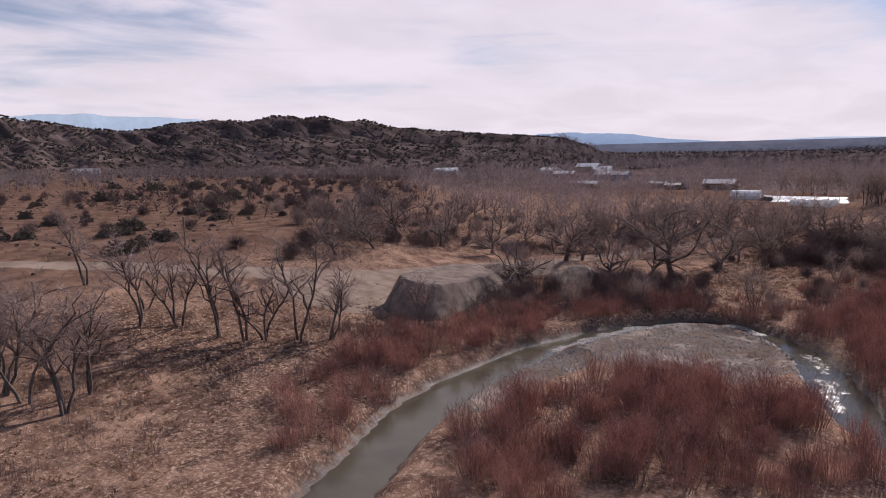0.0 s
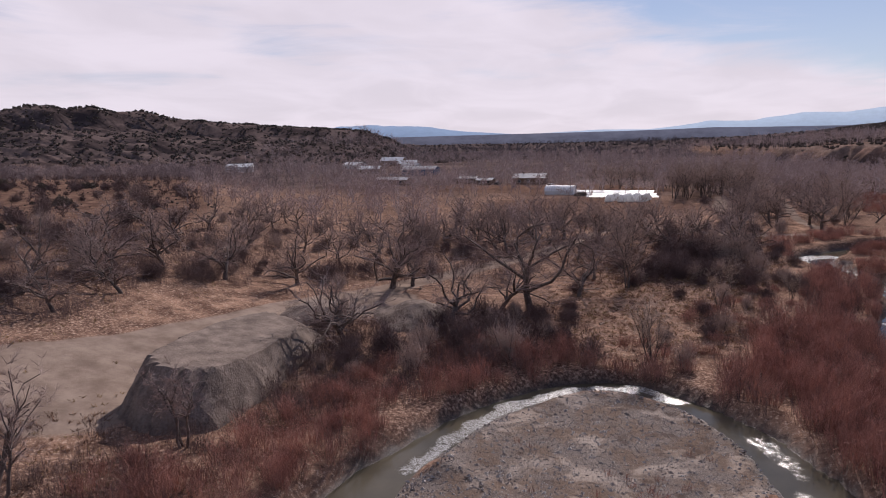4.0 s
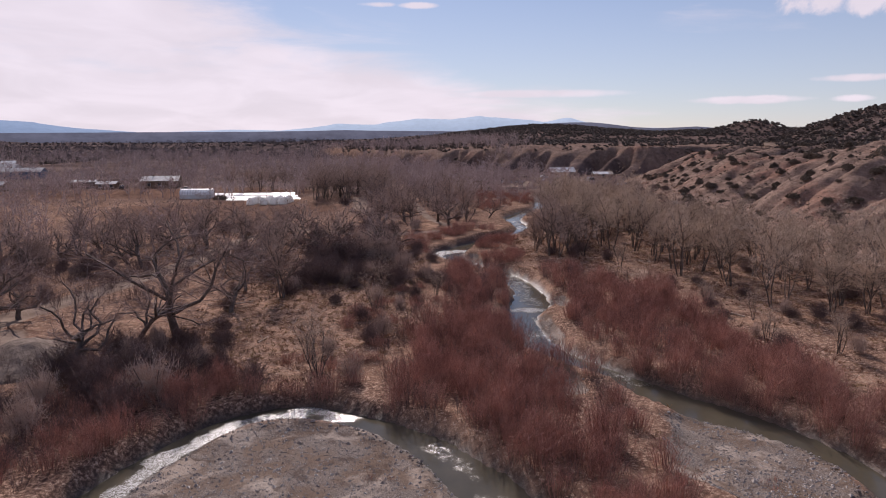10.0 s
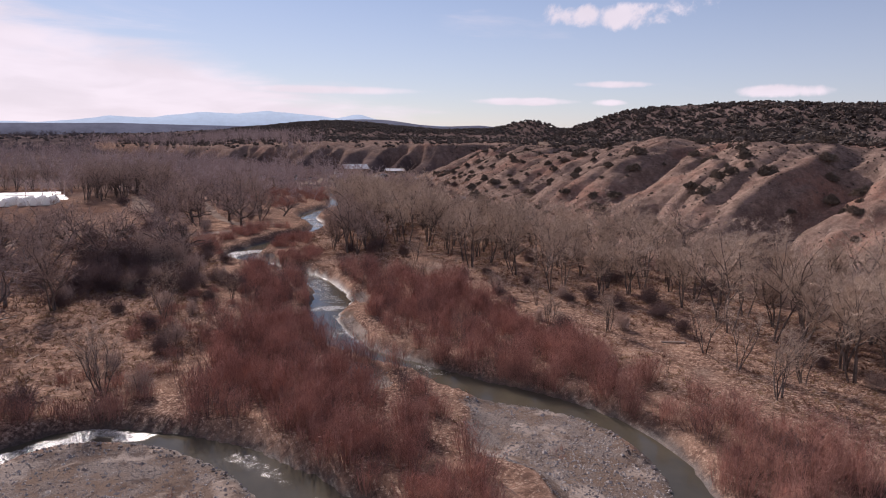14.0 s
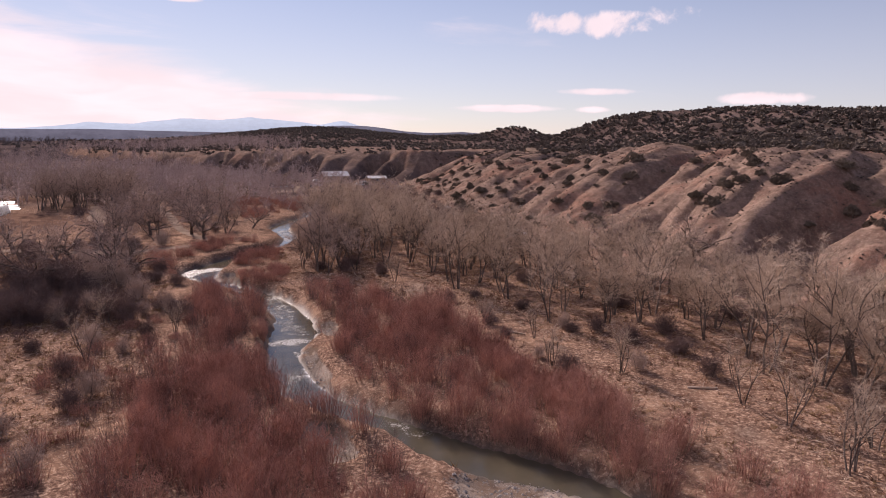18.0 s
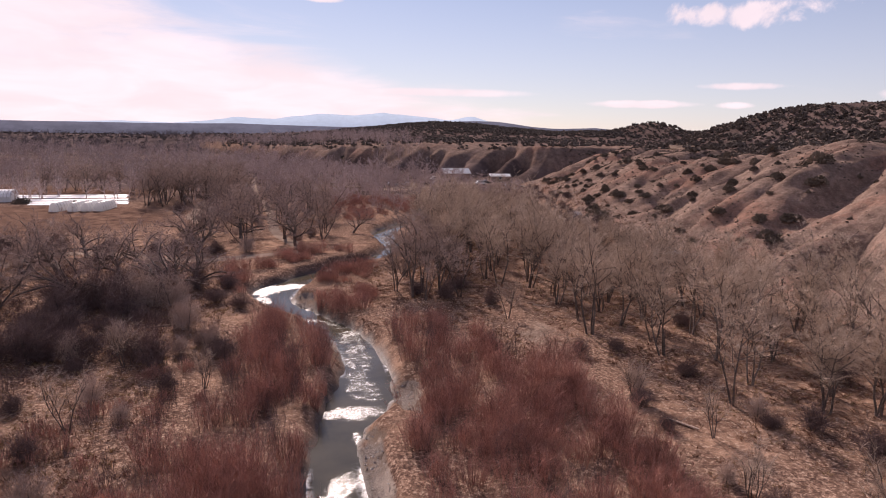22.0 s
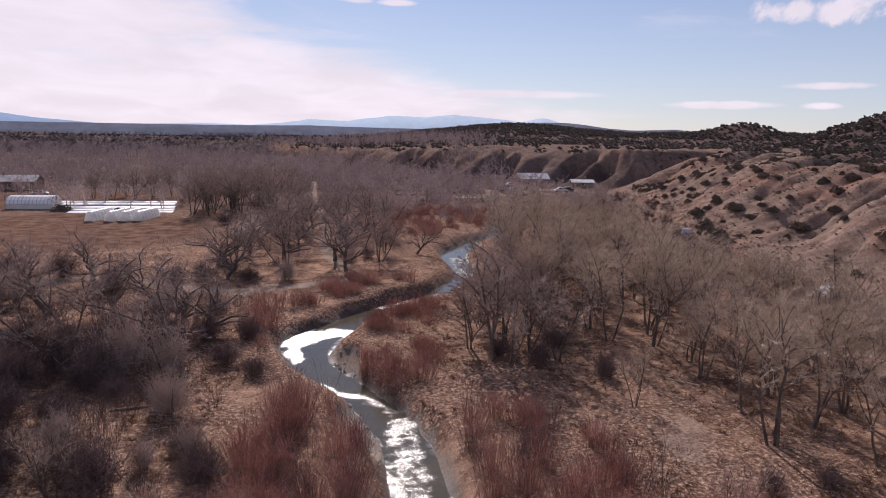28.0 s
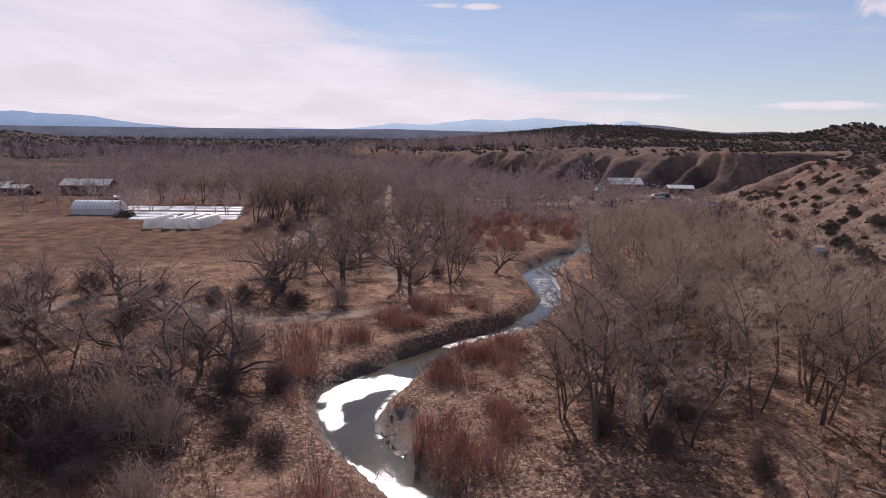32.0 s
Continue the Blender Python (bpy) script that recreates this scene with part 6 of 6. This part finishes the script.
greenhouse()
for x0, x1, y, h in ((-72, -61.2, 259, 0.4), (-60.9, -48.5, 259.5, 0.4), (-74.5, -61.6, 264, 0.4), (-61.3, -49.5, 264.5, 0.4), (-77, -64, 269, 0.45), (-63.7, -50.5, 269.5, 0.45), (-80, -52.5, 276.5, 0.4), (-82, -53, 281, 0.4)):
    root = tagged(new("covered_bed"), "long low bed under white sheeting", "crop cover", "covered beds on the field")
    L = x1 - x0
    part("sheet", prism([(-2.1, 0), (-1.8, h * 0.7), (-0.8, h), (0.8, h), (1.8, h * 0.7), (2.1, 0)], -L / 2, L / 2), SHEETING, root).matrix_basis = pose(0, 0, 0, 0, 0, 90)
    for k in range(4):
        part("sandbag", box(0.5, 0.3, 0.2, (-L / 2 + L * (k + 0.5) / 4, -2.25, 0.05), 0.06), STUCCO, root)
    stand(root, (x0 + x1) / 2, y, 3)


def stakes(x, y, n):
    """A short row of pale stakes left standing in the field."""
    root = tagged(new("stake_row"), "row of pale wooden stakes at the field's edge", "stakes")
    for i in range(n):
        part("stake", rod((i * 0.55, 0.15 * math.sin(i * 2.3), -0.1), (i * 0.55 + 0.2 * math.cos(i * 1.7), 0.15, 0.95), 0.07, 6), BLEACHED, root)
    return stand(root, x, y, 4)


stakes(-39.8, 214.6, 12)

house("long brown farmhouse with pale tin roof", -109.5, 315, 4, 13.5, 8, 3.0, 1.5, STUCCO, TIN)
house("low shed with pale tin roof beside trees", -128.5, 310, 2, 7, 5, 2.3, 0.7, STUCCO, TIN)
house("blue-walled house in the village", -196, 382, 4, 20, 9, 3.6, 1.6, BLUE_TIN, TIN)
house("white-roofed house among bare trees", -240, 400, 15, 13, 8, 3.0, 1.6, STUCCO, PAINT)
house("pale house among bare trees", -286, 456, -12, 16, 9, 3.2, 1.8, PAINT, PAINT)
house("white house in the village", -250, 470, 20, 13, 9, 3.2, 2.0, STUCCO, PAINT)
house("white-roofed house at the ridge's foot", -278, 500, 5, 18, 10, 4.0, 2.4, STUCCO, PAINT)
house("small pale house in the village", -232, 440, -8, 12, 8, 3.0, 1.6, PAINT, TIN)
house("white house on the slope under the ridge", -360, 420, 30, 18, 10, 4.0, 2.0, PAINT, PAINT)
house("tan house on the low western hill", -505, 205, 60, 17, 9, 3.5, 2.0, PAINT, TIN)
house("low dark shed at the field", -172, 306, 0, 16, 6, 2.6, 1.0, STUCCO, TIN)
house("pale metal barn under the eroded bench", 61, 349, 3, 11, 7, 3.0, 1.7, STUCCO, PAINT, "farm sheds", 2, "barn")
house("low pale shed beside the barn", 79, 344, -6, 8, 5, 2.2, 0.8, STUCCO, PAINT, "farm sheds", 1, "barn")
house("small tan house on the hill's shoulder", 136, 300, -25, 8, 6, 2.6, 1.0, STUCCO, STUCCO, "houses on the hill", 2)


def car(mat, label, x, y, turn):
    root = tagged(new("car"), label, "car", "parked cars")
    part("body", prism([(-2.2, 0.35), (2.2, 0.35), (2.25, 0.75), (1.5, 0.92), (-2.1, 0.98), (-2.25, 0.7)], -0.88, 0.88), mat, root)
    cab = part("cabin", prism([(-1.7, 0.95), (1.0, 0.93), (0.45, 1.48), (-1.2, 1.5)], -0.76, 0.76), mat, root)
    part("window", prism([(-1.5, 1.0), (0.82, 0.99), (0.4, 1.4), (-1.1, 1.42)], -0.775, 0.775), DARK, cab)
    for wx in (-1.4, 1.4):
        for wy in (-0.8, 0.8):
            wheel = part("wheel", rod((wx, wy - 0.1, 0.33), (wx, wy + 0.1, 0.33), 0.33, 14), RUBBER, root)
            part("rim", rod((wx, wy - 0.11, 0.33), (wx, wy + 0.11, 0.33), 0.18, 10), TIN, wheel)
    return stand(root, x, y, turn, 0.02)


for i, (x, y, t) in enumerate(((52, 345, 20), (56, 338, 100), (70, 332, 40), (66, 326, 0), (53.5, 164.8, 15), (61, 219.5, 60), (-96, 300, 10), (-122, 308, 90), (-208, 372, 30), (-300, 540, 0), (44, 322, 70), (30, 318, 10))):
    car(CARS[(i * 2) % 3 if i % 4 else 0], ("white", "silver", "dark")[(i * 2) % 3 if i % 4 else 0] + " car parked on bare ground", x, y, t)

yard = random.Random(9)
for i in range(16):
    k = yard.choice((0, 0, 1, 2))
    x, y = yard.uniform(14, 76), yard.uniform(300, 338)
    if clear_of_water(x, y, 4)[0]:
        car(CARS[k], ("white", "silver", "dark")[k] + " car parked on bare ground", x, y, yard.uniform(0, 180))
house("low tin shed beside a fenced yard", -142, 322, 6, 9, 5, 2.3, 0.6, STUCCO, TIN, "farm sheds", 1, "barn")


def footbridge():
    root = tagged(new("footbridge"), "wooden plank footbridge on posts", "bridge")
    for i in range(14):
        part("plank", box(0.62, 2.0, 0.1, (-4.5 + i * 0.69, 0, 2.3)), WOOD, root)
    for y in (-0.85, 0.85):
        part("beam", box(9.6, 0.2, 0.28, (0, y, 2.02)), WOOD, root)
        part("rail", box(9.6, 0.08, 0.1, (0, y * 1.1, 3.2)), WOOD, root)
        for x in (-4.5, -1.6, 1.6, 4.5):
            part("post", box(0.2, 0.2, 3.35, (x, y * 1.05, -0.1)), WOOD, root)
    return stand(root, 10.5, 287, -15, 0.1)


footbridge()


def pole(x, y, h):
    root = tagged(new("utility_pole"), "weathered wooden pole with crossarm on the steppe", "pole")
    part("post", rod((0, 0, -0.4), (0, 0, h), 0.13, 10), WOOD, root)
    part("crossarm", box(1.3, 0.1, 0.12, (0, 0.12, h - 0.6)), WOOD, root)
    for xx in (-0.5, 0.5):
        part("insulator", rod((xx, 0.12, h - 0.48), (xx, 0.12, h - 0.3), 0.05), PAINT, root)
    return stand(root, x, y, 30, 0.0)


pole(-96.4, 52.3, 4.2)


# ---- gravel heaps, logs ----
def heap(label, x, y, turn, rx, ry, h, seed, flat=0.45, ease=0.0):
    """A stockpile with a worked, steep face and a rough flat top."""
    n, m = 46, 46
    u = np.linspace(-1.15, 1.15, n)
    gx, gy = np.meshgrid(u, u)
    r = np.maximum(np.abs(gx) ** 1.0, np.abs(gy)) * 0.45 + np.hypot(gx, gy) * 0.55
    run = (1 - flat) + ease * smooth(gx, -0.3, 0.7)
    z = h * (0.75 - 0.25 * gy) * np.clip((1.0 - r + 0.13 * swell(gx, gy, 0.45, seed, 4)) / run, 0, 1) + 0.09 * swell(gx, gy, 0.16, seed + 1) * (r < 0.98) - 0.35 * smooth(r, 0.98, 1.1)
    a = math.radians(turn)
    wx, wy = gx * rx * math.cos(a) - gy * ry * math.sin(a) + x, gx * rx * math.sin(a) + gy * ry * math.cos(a) + y
    base = land(wx, wy)[0]
    v = np.stack([wx - x, wy - y, z + base - ground_z(x, y)], -1).reshape(-1, 3)
    i = np.arange(n * n).reshape(n, n)
    f = np.concatenate([np.stack([i[:-1, :-1], i[:-1, 1:], i[1:, 1:]], -1).reshape(-1, 3), np.stack([i[:-1, :-1], i[1:, 1:], i[1:, :-1]], -1).reshape(-1, 3)])
    ob = tagged(new("gravel_mound", tri_mesh("gravel_mound", v, f, PILE, False)), label, "gravel mound", "gravel mounds")
    ob.location = (x, y, ground_z(x, y))
    return ob


heap("large grey gravel stockpile with a steep dug face", -61.0, 71.8, 15, 5.0, 14.5, 4.1, 61, 0.8, 0.12)
heap("smaller loose gravel heap", -55.5, 97, 35, 5.0, 7.0, 2.4, 62, 0.2)
heap("low spread gravel heap beside the track", -66, 93, 10, 4.5, 6.0, 1.6, 63, 0.4)


def log(x, y, turn, length, r):
    root = tagged(new("fallen_log"), "pale weathered fallen log on dry ground", "log", "fallen logs")
    part("stem", rod((0, 0, r * 0.6), (length, 0, r * 0.5), r * 0.6, 9), BLEACHED, root)
    part("branch_stub", rod((length * 0.5, 0, r * 0.6), (length * 0.62, 0.5, r + 0.35), r * 0.25, 6), BLEACHED, root)
    return stand(root, x, y, turn, 0.03)


for x, y, t, n, r in ((27, 86.5, -25, 2.6, 0.16), (-34, 101, 70, 2.2, 0.14), (20, 108, -60, 3.0, 0.14), (-26, 57, 10, 2.4, 0.12), (-22, 138, 15, 3.2, 0.16), (22, 142, -40, 2.8, 0.14), (-40, 118, 30, 2.5, 0.15), (8, 163, -70, 2.6, 0.13)):
    log(x, y, t, n, r)
